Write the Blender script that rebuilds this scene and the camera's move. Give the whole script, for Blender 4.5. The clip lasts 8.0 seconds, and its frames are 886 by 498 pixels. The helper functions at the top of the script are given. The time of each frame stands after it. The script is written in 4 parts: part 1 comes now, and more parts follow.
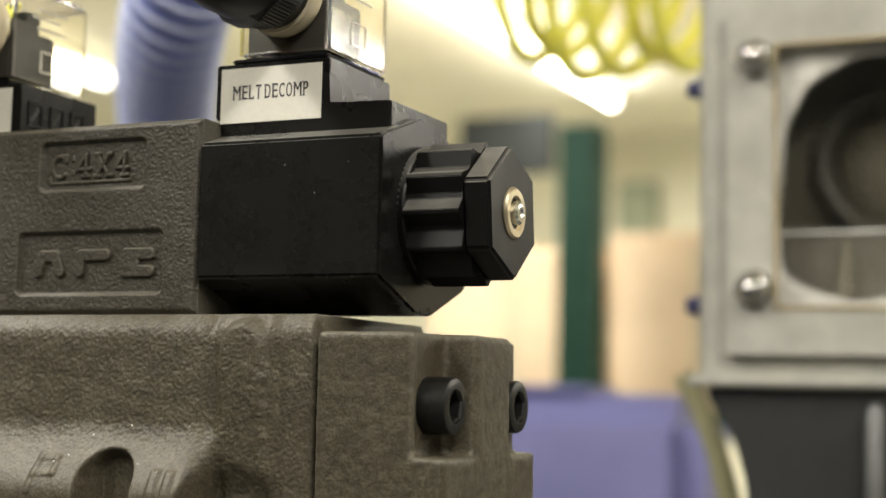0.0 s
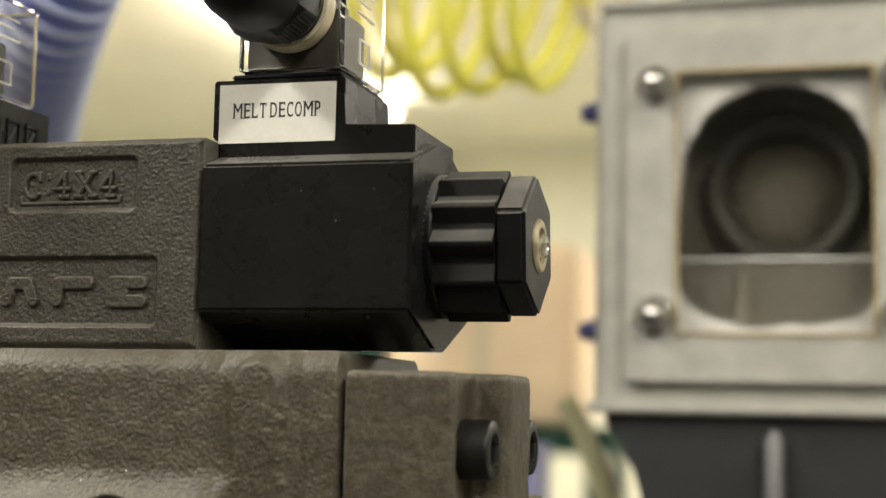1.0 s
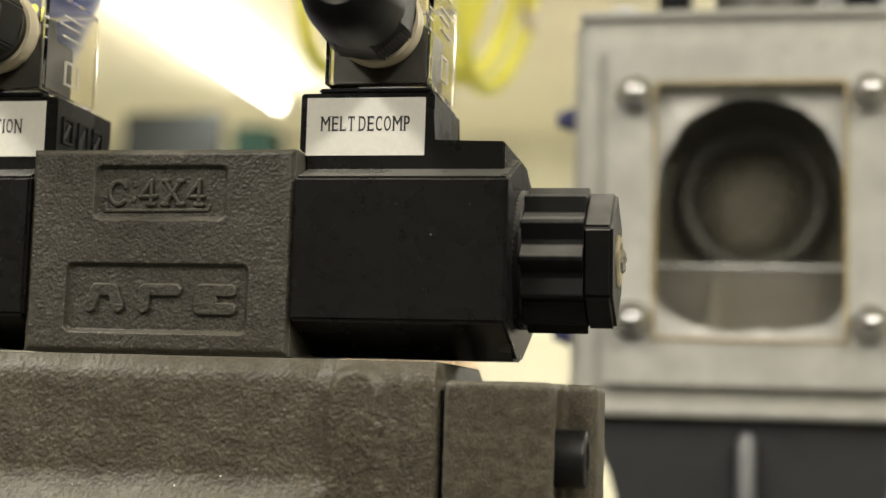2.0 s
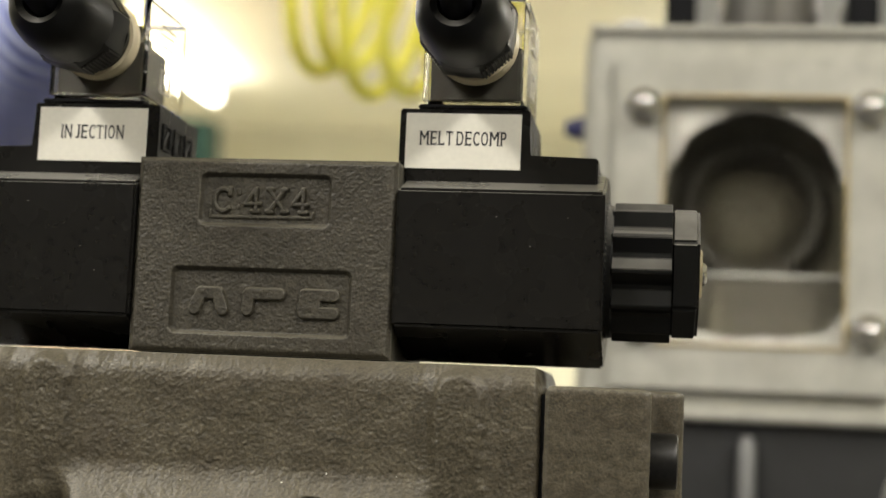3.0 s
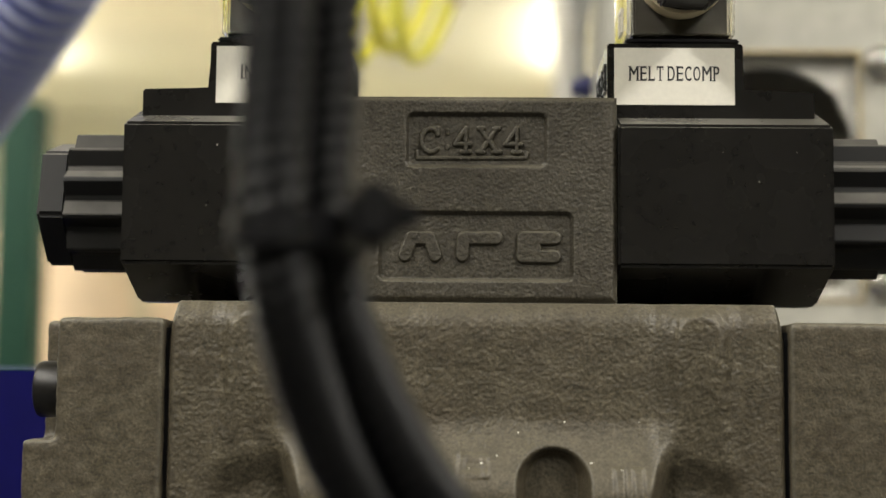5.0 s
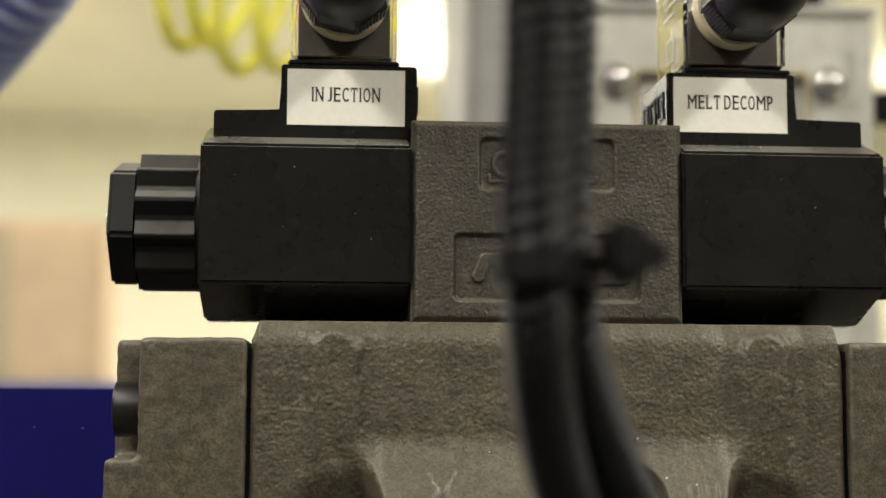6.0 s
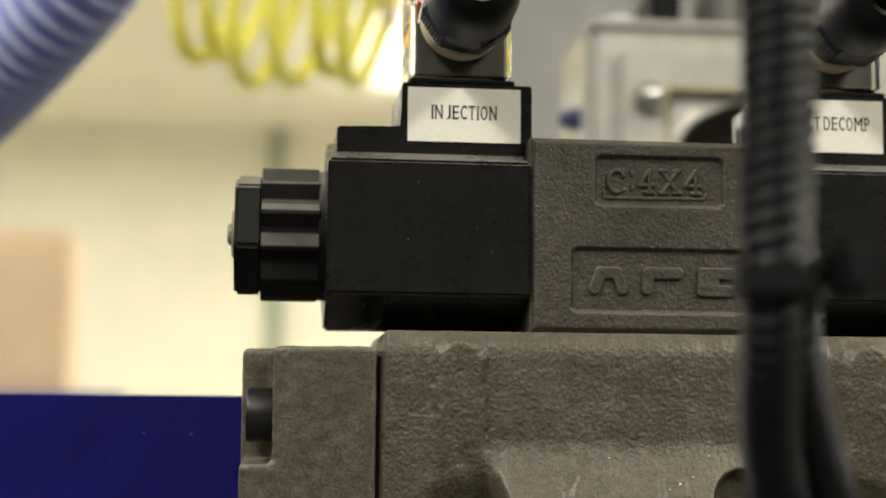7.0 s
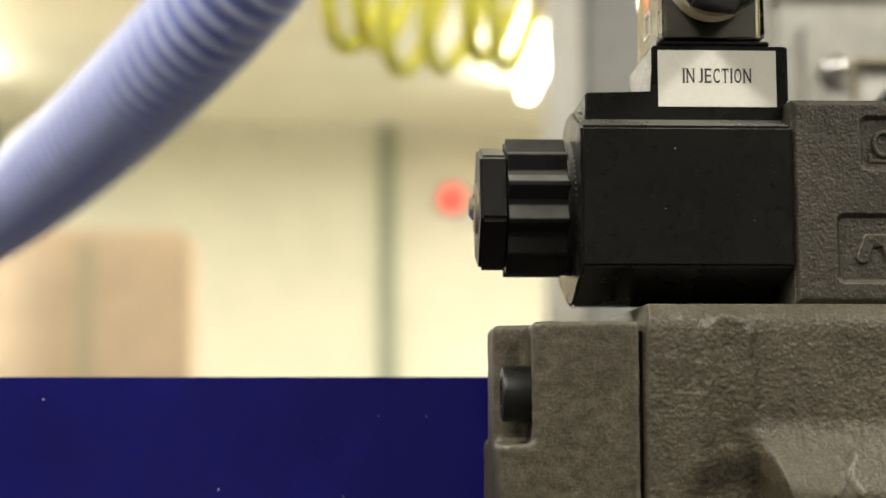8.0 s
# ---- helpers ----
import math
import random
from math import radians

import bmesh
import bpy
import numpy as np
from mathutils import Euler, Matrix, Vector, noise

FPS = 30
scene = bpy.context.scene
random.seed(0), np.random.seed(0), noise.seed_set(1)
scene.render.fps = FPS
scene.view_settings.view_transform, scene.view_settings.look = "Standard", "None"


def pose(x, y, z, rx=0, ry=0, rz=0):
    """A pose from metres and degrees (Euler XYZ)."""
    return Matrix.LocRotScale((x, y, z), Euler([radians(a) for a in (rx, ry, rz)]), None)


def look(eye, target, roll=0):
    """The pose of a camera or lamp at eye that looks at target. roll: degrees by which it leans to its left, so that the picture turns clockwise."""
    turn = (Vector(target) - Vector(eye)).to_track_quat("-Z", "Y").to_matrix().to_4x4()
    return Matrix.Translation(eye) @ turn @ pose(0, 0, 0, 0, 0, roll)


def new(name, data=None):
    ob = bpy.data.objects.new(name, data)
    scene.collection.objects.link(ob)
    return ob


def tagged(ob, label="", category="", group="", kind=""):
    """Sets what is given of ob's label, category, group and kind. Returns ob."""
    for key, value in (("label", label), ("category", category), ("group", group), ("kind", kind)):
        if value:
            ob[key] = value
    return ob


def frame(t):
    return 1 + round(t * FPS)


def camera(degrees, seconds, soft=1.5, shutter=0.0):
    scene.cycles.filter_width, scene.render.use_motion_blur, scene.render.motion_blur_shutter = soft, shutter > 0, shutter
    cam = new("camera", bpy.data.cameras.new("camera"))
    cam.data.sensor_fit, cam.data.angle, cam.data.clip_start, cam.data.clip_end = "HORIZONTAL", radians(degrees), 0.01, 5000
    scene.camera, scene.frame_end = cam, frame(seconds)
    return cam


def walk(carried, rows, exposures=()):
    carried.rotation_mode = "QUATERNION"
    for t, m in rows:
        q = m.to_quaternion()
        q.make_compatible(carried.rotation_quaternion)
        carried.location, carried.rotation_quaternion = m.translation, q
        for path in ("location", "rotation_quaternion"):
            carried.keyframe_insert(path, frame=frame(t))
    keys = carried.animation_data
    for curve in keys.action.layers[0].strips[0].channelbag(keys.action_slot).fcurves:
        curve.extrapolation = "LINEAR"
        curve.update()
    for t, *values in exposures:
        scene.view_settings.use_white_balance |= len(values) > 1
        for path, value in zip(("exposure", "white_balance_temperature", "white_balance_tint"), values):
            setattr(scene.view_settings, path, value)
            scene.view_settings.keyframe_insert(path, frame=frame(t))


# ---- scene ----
cam = camera(32.71, 8.0)
PATH = [
    (0, (0.24997, -0.32055, -0.01997), (0.12534, -0.04926, 0.00953), 1.24),
    (0.5, (0.20721, -0.31836, -0.01650), (0.11634, -0.03403, 0.01347), 1.22),
    (1, (0.18537, -0.32408, -0.01394), (0.10414, -0.03713, 0.01860), 1.21),
    (1.5, (0.16612, -0.32990, -0.01292), (0.09509, -0.04032, 0.02020), 1.42),
    (2, (0.13880, -0.34654, -0.01116), (0.08154, -0.05374, 0.02033), 1.71),
    (2.2, (0.12576, -0.35689, -0.01151), (0.07211, -0.06340, 0.01986), 1.92),
    (3.3, (0.08615, -0.37132, -0.01082), (0.05028, -0.07508, 0.02014), 1.74),
    (3.5, (0.07254, -0.36668, -0.01456), (0.04537, -0.06941, 0.01529), 0.20),
    (4, (0.04456, -0.35970, -0.01792), (0.02501, -0.06175, 0.01116), 0.10),
    (4.2, (0.03100, -0.35600, -0.01700), (-0.01800, 1.63700, 0.15300), 0.00),
    (4.5, (0.02855, -0.36112, -0.01982), (0.01654, -0.06273, 0.00880), 0.31),
    (5, (-0.00058, -0.36272, -0.02214), (-0.00670, -0.06415, 0.00654), 0.53),
    (5.2, (-0.01330, -0.36401, -0.01906), (-0.01478, -0.06523, 0.00794), 0.88),
    (6.3, (-0.06871, -0.37827, -0.01909), (-0.03892, -0.08141, 0.01229), 0.50),
    (6.5, (-0.07819, -0.38307, -0.01861), (-0.04609, -0.08654, 0.01362), 0.86),
    (7, (-0.09749, -0.38051, -0.02052), (-0.06570, -0.08393, 0.01156), 0.51),
    (7.5, (-0.11452, -0.37363, -0.02545), (-0.09220, -0.07612, 0.00601), -0.03),
    (8, (-0.13290, -0.36178, -0.02479), (-0.12207, -0.06360, 0.00633), -0.06),
]
EXPOSURES = [(0, 0.22), (8, 0.22)]
walk(cam, [(t, look(eye, target, roll)) for t, eye, target, roll in PATH], EXPOSURES)
cam.data.dof.use_dof = True
cam.data.dof.focus_distance = 0.370
cam.data.dof.aperture_fstop = 10.0

# ---- light: fluorescent fixtures under a pale ceiling ----
CEIL, FLOOR, WALL_Y = 1.72, -1.15, 9.0
world = bpy.data.worlds.new("world")
scene.world = world
world.use_nodes = True
world.node_tree.nodes["Background"].inputs[0].default_value = (0.9, 0.85, 0.7, 1)
world.node_tree.nodes["Background"].inputs[1].default_value = 0.02


# ---- materials ----
def mat(name, colour, rough=0.5, metal=0.0, vary=0.15, grain=120.0, bump=0.0, dist=0.0002, stain=0.0,
        stain_colour=(0.2, 0.15, 0.08), stain_scale=18.0, coat=0.0, emit=0.0, spec=0.5, dust=0.0, blotch=0.0, wear=0.0, detail=4.0,
        dust_light_colour=(0.185, 0.170, 0.125)):
    m = bpy.data.materials.new(name)
    m.use_nodes = True
    nt = m.node_tree
    b = nt.nodes["Principled BSDF"]
    b.inputs["Roughness"].default_value = rough
    b.inputs["Metallic"].default_value = metal
    b.inputs["Coat Weight"].default_value = coat
    b.inputs["Specular IOR Level"].default_value = spec
    geo = nt.nodes.new("ShaderNodeNewGeometry")
    fine = nt.nodes.new("ShaderNodeTexNoise")
    fine.inputs["Scale"].default_value = grain
    fine.inputs["Detail"].default_value = detail
    nt.links.new(geo.outputs["Position"], fine.inputs["Vector"])
    broad = nt.nodes.new("ShaderNodeTexNoise")
    broad.inputs["Scale"].default_value = stain_scale
    broad.inputs["Detail"].default_value = 5
    nt.links.new(geo.outputs["Position"], broad.inputs["Vector"])
    ramp = nt.nodes.new("ShaderNodeMapRange")
    ramp.inputs[1].default_value, ramp.inputs[2].default_value = 0.3, 0.7
    ramp.inputs[3].default_value, ramp.inputs[4].default_value = 1 - vary, 1 + vary
    nt.links.new(fine.outputs[0], ramp.inputs[0])
    mul = nt.nodes.new("ShaderNodeVectorMath")
    mul.operation = "SCALE"
    mul.inputs[0].default_value = colour
    nt.links.new(ramp.outputs[0], mul.inputs["Scale"])
    mix = nt.nodes.new("ShaderNodeMix")
    mix.data_type = "RGBA"
    sr = nt.nodes.new("ShaderNodeMapRange")
    sr.inputs[1].default_value, sr.inputs[2].default_value = 0.45, 0.75
    sr.inputs[3].default_value, sr.inputs[4].default_value = 0.0, stain
    nt.links.new(broad.outputs[0], sr.inputs[0])
    nt.links.new(sr.outputs[0], mix.inputs[0])
    nt.links.new(mul.outputs[0], mix.inputs[6])
    mix.inputs[7].default_value = (*stain_colour, 1)
    out = mix.outputs[2]
    if blotch:
        # millimetre-sized lighter and browner blotches of paint over the casting skin
        mid = nt.nodes.new("ShaderNodeTexNoise")
        mid.inputs["Scale"].default_value, mid.inputs["Detail"].default_value, mid.inputs["Roughness"].default_value = 260, 6, 0.65
        nt.links.new(geo.outputs["Position"], mid.inputs["Vector"])
        ramp2 = nt.nodes.new("ShaderNodeValToRGB")
        ramp2.color_ramp.elements[0].position, ramp2.color_ramp.elements[1].position = 0.36, 0.66
        ramp2.color_ramp.elements[0].color = (1 - blotch, 1 - blotch * 1.08, 1 - blotch * 1.2, 1)
        ramp2.color_ramp.elements[1].color = (1 + blotch, 1 + blotch, 1 + blotch * 1.05, 1)
        nt.links.new(mid.outputs[0], ramp2.inputs[0])
        mm = nt.nodes.new("ShaderNodeVectorMath")
        mm.operation = "MULTIPLY"
        nt.links.new(out, mm.inputs[0])
        nt.links.new(ramp2.outputs[0], mm.inputs[1])
        out = mm.outputs[0]
    if wear:
        # paint rubbed thin along the outer edges
        wr = nt.nodes.new("ShaderNodeMapRange")
        wr.inputs[1].default_value, wr.inputs[2].default_value = 0.515, 0.58
        wr.inputs[3].default_value, wr.inputs[4].default_value = 0.0, wear
        nt.links.new(geo.outputs["Pointiness"], wr.inputs[0])
        wm = nt.nodes.new("ShaderNodeMix")
        wm.data_type = "RGBA"
        nt.links.new(wr.outputs[0], wm.inputs[0])
        nt.links.new(out, wm.inputs[6])
        wm.inputs[7].default_value = (0.19, 0.178, 0.14, 1)
        out = wm.outputs[2]
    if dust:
        # settled dust and painted top light: palest on upward faces, broken by broad noise
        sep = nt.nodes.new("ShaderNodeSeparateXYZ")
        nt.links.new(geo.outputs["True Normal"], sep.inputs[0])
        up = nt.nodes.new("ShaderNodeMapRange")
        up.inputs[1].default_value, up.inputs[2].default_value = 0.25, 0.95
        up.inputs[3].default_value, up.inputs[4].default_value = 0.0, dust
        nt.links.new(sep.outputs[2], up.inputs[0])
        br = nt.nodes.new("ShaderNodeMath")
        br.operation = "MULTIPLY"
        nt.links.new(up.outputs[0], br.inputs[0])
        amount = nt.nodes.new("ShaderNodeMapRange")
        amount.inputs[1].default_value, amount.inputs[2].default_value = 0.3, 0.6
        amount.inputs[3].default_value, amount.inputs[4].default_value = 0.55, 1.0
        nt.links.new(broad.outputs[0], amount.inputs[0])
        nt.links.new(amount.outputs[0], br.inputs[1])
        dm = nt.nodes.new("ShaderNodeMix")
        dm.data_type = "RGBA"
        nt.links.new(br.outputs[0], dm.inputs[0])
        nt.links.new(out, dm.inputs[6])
        dm.inputs[7].default_value = (*dust_light_colour, 1)
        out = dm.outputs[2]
    nt.links.new(out, b.inputs["Base Color"])
    rr = nt.nodes.new("ShaderNodeMapRange")
    rr.inputs[3].default_value, rr.inputs[4].default_value = max(0.02, rough - 0.1), min(1, rough + 0.1)
    nt.links.new(broad.outputs[0], rr.inputs[0])
    nt.links.new(rr.outputs[0], b.inputs["Roughness"])
    if bump:
        bp = nt.nodes.new("ShaderNodeBump")
        bp.inputs["Strength"].default_value = bump
        bp.inputs["Distance"].default_value = dist
        nt.links.new(fine.outputs[0], bp.inputs["Height"])
        nt.links.new(bp.outputs[0], b.inputs["Normal"])
    if emit:
        b.inputs["Emission Color"].default_value = (*colour, 1)
        b.inputs["Emission Strength"].default_value = emit
    return m


def clear(name, colour, rough=0.05):
    m = mat(name, colour, rough, vary=0.03)
    m.node_tree.nodes["Principled BSDF"].inputs["Transmission Weight"].default_value = 1.0
    m.node_tree.nodes["Principled BSDF"].inputs["IOR"].default_value = 1.12
    for link in [k for k in m.node_tree.links if k.to_socket.name == "Roughness"]:
        m.node_tree.links.remove(link)
    return m


IRON = mat("painted_cast_iron", (0.073, 0.062, 0.040), 0.5, 0.1, 0.40, 1500, 0.40, 0.0003, 0.6, (0.047, 0.035, 0.020), 55, dust=0.36, blotch=0.26, detail=2.0, wear=0.72)
IRON_BODY = mat("dark_painted_cast_iron", (0.052, 0.046, 0.033), 0.5, 0.1, 0.40, 1600, 0.50, 0.0003, 0.5, (0.038, 0.030, 0.019), 70, dust=0.45, blotch=0.26, detail=2.0, wear=0.5)
# black plastics: dust colour also carries the pale overhead light on upward faces
BLACK = mat("black_moulded_plastic", (0.0085, 0.0079, 0.0071), 0.27, 0, 0.15, 400, 0.015, 0.0001, 0.35, (0.010, 0.0095, 0.009), 60, spec=0.26, dust=0.9, dust_light_colour=(0.17, 0.162, 0.14))
BLACK_MATT = mat("black_matt_plastic", (0.0035, 0.0035, 0.0034), 0.42, 0, 0.2, 1500, 0.12, 0.0001, 0.3, (0.008, 0.0078, 0.0072), 90, spec=0.26, dust=1.0, dust_light_colour=(0.22, 0.21, 0.19))
RUBBER = mat("black_rubber", (0.005, 0.005, 0.006), 0.55, 0, 0.25, 900, 0.2, 0.0003, spec=0.14)
PAPER = mat("label_paper", (0.78, 0.75, 0.66), 0.35, 0, 0.03, 800, 0.05, 0.00005, 0.1, (0.65, 0.6, 0.48), 30)
CONDUIT = mat("black_braided_conduit", (0.005, 0.005, 0.0058), 0.42, 0, 0.25, 1200, 0.2, 0.0002, spec=0.22)
INK = mat("black_ink", (0.012, 0.012, 0.014), 0.5)
BRASS = mat("pale_brass", (0.62, 0.54, 0.38), 0.3, 0.9, 0.1, 400)
STEEL = mat("zinc_plated_steel", (0.74, 0.73, 0.70), 0.2, 1.0, 0.05, 300)
BOLT = mat("blackened_steel", (0.018, 0.017, 0.016), 0.4, 0.6, 0.2, 900, 0.1, 0.0001)
CREAM = mat("cream_plastic", (0.55, 0.48, 0.33), 0.35, 0, 0.08, 200)
CLEAR = clear("clear_polycarbonate", (0.95, 0.93, 0.86), 0.03)
SMUDGED = clear("smudged_acrylic", (0.88, 0.86, 0.78), 0.29)
ACRYLIC = mat("cloudy_acrylic", (0.47, 0.46, 0.405), 0.22, 0, 0.10, 90, 0, 0, 0.6, (0.35, 0.335, 0.285), 26)
GREY = mat("grey_painted_steel", (0.032, 0.032, 0.032), 0.5, 0.2, 0.1, 80, 0.05, 0.0005)
FOAM = mat("white_foam_seal", (0.50, 0.50, 0.51), 0.8, 0, 0.3, 90, 0.5, 0.002, 0.5, (0.34, 0.34, 0.34), 40)
DARK = mat("dark_chamber", (0.07, 0.063, 0.048), 0.6, 0.1, 0.4, 60, 0, 0, 0.8, (0.030, 0.026, 0.018), 40)
RESIDUE = mat("stained_residue", (0.098, 0.089, 0.068), 0.65, 0, 0.35, 90, 0.1, 0.001, 0.7, (0.06, 0.052, 0.036), 32)
MOUTH_SHADE = mat("mouth_shade_dark", (0.028, 0.025, 0.020), 0.6, 0, 0.2, 80)
AMBER = mat("amber_sealant", (0.40, 0.30, 0.12), 0.4, 0, 0.2, 80, 0, 0, 0.5, (0.5, 0.45, 0.33), 25)
WALL = mat("cream_wall_paint", (0.72, 0.70, 0.55), 0.6, 0, 0.04, 3, 0.05, 0.002, 0.15, (0.62, 0.55, 0.34), 0.6)
WALL_DIM = mat("dimmed_unseen_wall", (0.31, 0.30, 0.26), 0.7, 0, 0.1, 3, 0.05, 0.002, 0.3, (0.12, 0.11, 0.10), 0.9)
CEILING = mat("tan_ceiling_paint", (0.83, 0.80, 0.63), 0.7, 0, 0.05, 2)
CONCRETE = mat("pale_grey_concrete", (0.34, 0.33, 0.29), 0.6, 0, 0.15, 8, 0.1, 0.002)
GREEN = mat("dark_green_paint", (0.010, 0.042, 0.027), 0.6, 0, 0.1, 10, spec=0.2)
GREEN_PALE = mat("grey_green_paint", (0.27, 0.30, 0.21), 0.5, 0, 0.1, 10)
BLUE = mat("dark_blue_paint", (0.005, 0.005, 0.105), 0.3, 0, 0.15, 60, 0.05, 0.0003, 0.2, (0.010, 0.010, 0.12), 12, spec=0.25)
BLUE_TANK = mat("violet_blue_paint", (0.24, 0.24, 0.47), 0.4, 0, 0.1, 10)
HOSE_BLUE = mat("pale_blue_hose", (0.30, 0.36, 0.80), 0.32, 0, 0.08, 100)
YELLOW = mat("yellow_polyurethane", (0.95, 0.88, 0.16), 0.3, 0, 0.06, 60)
YELLOW.node_tree.nodes["Principled BSDF"].inputs["Subsurface Weight"].default_value = 0.7
YELLOW.node_tree.nodes["Principled BSDF"].inputs["Subsurface Radius"].default_value = (1.0, 0.95, 0.3)
YELLOW.node_tree.nodes["Principled BSDF"].inputs["Subsurface Scale"].default_value = 0.012
CARD = mat("brown_cardboard", (0.70, 0.54, 0.37), 0.7, 0, 0.1, 5, 0.05, 0.001, 0.3, (0.58, 0.40, 0.23), 2.5)
RED = mat("red_hose", (0.58, 0.13, 0.10), 0.4, 0, 0.1, 40)
TUBE = mat("lit_tube", (1.0, 0.96, 0.84), 0.4, emit=9.0)
NAVY = mat("navy_plastic_cap", (0.03, 0.035, 0.13), 0.4)
DARKGREY = mat("dark_grey_plastic", (0.030, 0.028, 0.025), 0.4, 0, 0.1, 300)
GREY_RIB = mat("worn_grey_steel", (0.13, 0.13, 0.125), 0.45, 0.2, 0.15, 90)
HOSE_RIB = mat("milky_hose_rib", (0.60, 0.65, 0.90), 0.35, 0, 0.05, 60)
PAPER_DIM = mat("moulded_marks", (0.6, 0.57, 0.48), 0.4, 0, 0.05, 300)
GREY_LIGHT = mat("light_grey_enamel", (0.36, 0.36, 0.34), 0.45, 0.1, 0.06, 20)
STEEL_DULL = mat("dull_steel", (0.115, 0.109, 0.097), 0.45, 0.5, 0.15, 60, 0.05, 0.0005, 0.3, (0.16, 0.14, 0.11), 20)
YELLOW_DULL = mat("pale_yellow_plastic", (0.42, 0.40, 0.22), 0.5, 0, 0.1, 60)
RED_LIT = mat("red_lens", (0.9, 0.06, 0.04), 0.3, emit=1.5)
SCREEN = mat("dark_screen", (0.016, 0.018, 0.017), 0.7, spec=0.1)


# ---- mesh helpers ----
def put(name, bm, material, parent=None, label="", smooth=None, bevel=0.0, segments=2):
    if bevel:
        bmesh.ops.bevel(bm, geom=bm.edges[:], offset=bevel, segments=segments, affect="EDGES", clamp_overlap=True)
    bmesh.ops.recalc_face_normals(bm, faces=bm.faces)
    me = bpy.data.meshes.new(name)
    bm.to_mesh(me)
    bm.free()
    me.materials.append(material)
    if smooth is not None:
        me.shade_smooth()
        me.set_sharp_from_angle(angle=radians(smooth))
    ob = new(name, me)
    if parent:
        ob.parent = parent
    if label:
        tagged(ob, label)
    return ob


def part(name, bm, material, parent, label="", **kw):
    return put(name, bm, material, parent, label, **kw)


def thing(name, at, label, category, group="", kind=""):
    ob = new(name)
    ob.location = at
    ob.empty_display_size = 0.01
    return tagged(ob, label, category, group, kind)


def box(x0, x1, y0, y1, z0, z1, bm=None):
    bm = bm or bmesh.new()
    v = [bm.verts.new(p) for p in ((x0, y0, z0), (x1, y0, z0), (x1, y1, z0), (x0, y1, z0),
                                   (x0, y0, z1), (x1, y0, z1), (x1, y1, z1), (x0, y1, z1))]
    for f in ((0, 3, 2, 1), (4, 5, 6, 7), (0, 1, 5, 4), (1, 2, 6, 5), (2, 3, 7, 6), (3, 0, 4, 7)):
        bm.faces.new([v[i] for i in f])
    return bm


def prism(points, axis, a, b, bm=None):
    """A polygon swept along an axis. axis x: points are (y, z); y: (x, z); z: (x, y)."""
    bm = bm or bmesh.new()

    def at(p, s):
        return {"x": (s, p[0], p[1]), "y": (p[0], s, p[1]), "z": (p[0], p[1], s)}[axis]
    lo = [bm.verts.new(at(p, a)) for p in points]
    hi = [bm.verts.new(at(p, b)) for p in points]
    n = len(points)
    bm.faces.new(lo[::-1])
    bm.faces.new(hi)
    for i in range(n):
        bm.faces.new((lo[i], lo[(i + 1) % n], hi[(i + 1) % n], hi[i]))
    return bm


def lathe(profile, axis, centre, n=48, bm=None, start=0.0):
    """(along, radius) pairs turned about an axis through centre; closed where the radius is 0."""
    bm = bm or bmesh.new()
    rings = []
    for s, r in profile:
        ring = []
        for k in range(1 if r == 0 else n):
            a = start + 2 * math.pi * k / n
            u, w = r * math.cos(a), r * math.sin(a)
            d = {"x": (s, u, w), "y": (u, s, w), "z": (u, w, s)}[axis]
            ring.append(bm.verts.new([c + e for c, e in zip(centre, d)]))
        rings.append(ring)
    for p, q in zip(rings, rings[1:]):
        for k in range(n):
            a, b, c, d = p[k % len(p)], p[(k + 1) % len(p)], q[(k + 1) % len(q)], q[k % len(q)]
            vs = list(dict.fromkeys((a, b, c, d)))
            if len(vs) > 2:
                bm.faces.new(vs)
    return bm


def tube(points, radius, n=16, bm=None, caps=True):
    """A tube along points; radius is a number or a function of the index."""
    bm = bm or bmesh.new()
    pts = [Vector(p) for p in points]
    rings, up = [], Vector((0, 0, 1))
    for i, p in enumerate(pts):
        t = (pts[min(i + 1, len(pts) - 1)] - pts[max(i - 1, 0)]).normalized()
        side = t.cross(up)
        if side.length < 0.05:
            side = t.cross(Vector((0, 1, 0)))
        side.normalize()
        up = side.cross(t).normalized()
        r = radius(i) if callable(radius) else radius
        rings.append([bm.verts.new(p + r * (math.cos(a) * side + math.sin(a) * up)) for a in [2 * math.pi * k / n for k in range(n)]])
    for p, q in zip(rings, rings[1:]):
        for k in range(n):
            bm.faces.new((p[k], p[(k + 1) % n], q[(k + 1) % n], q[k]))
    if caps:
        bm.faces.new(rings[0][::-1])
        bm.faces.new(rings[-1])
    return bm


def bezier(ctrl, n):
    out = []
    for i in range(n + 1):
        t, p = i / n, [Vector(c) for c in ctrl]
        while len(p) > 1:
            p = [a.lerp(b, t) for a, b in zip(p, p[1:])]
        out.append(p[0])
    return out


def smoothstep(a, b, x):
    t = min(1, max(0, (x - a) / (b - a)))
    return t * t * (3 - 2 * t)


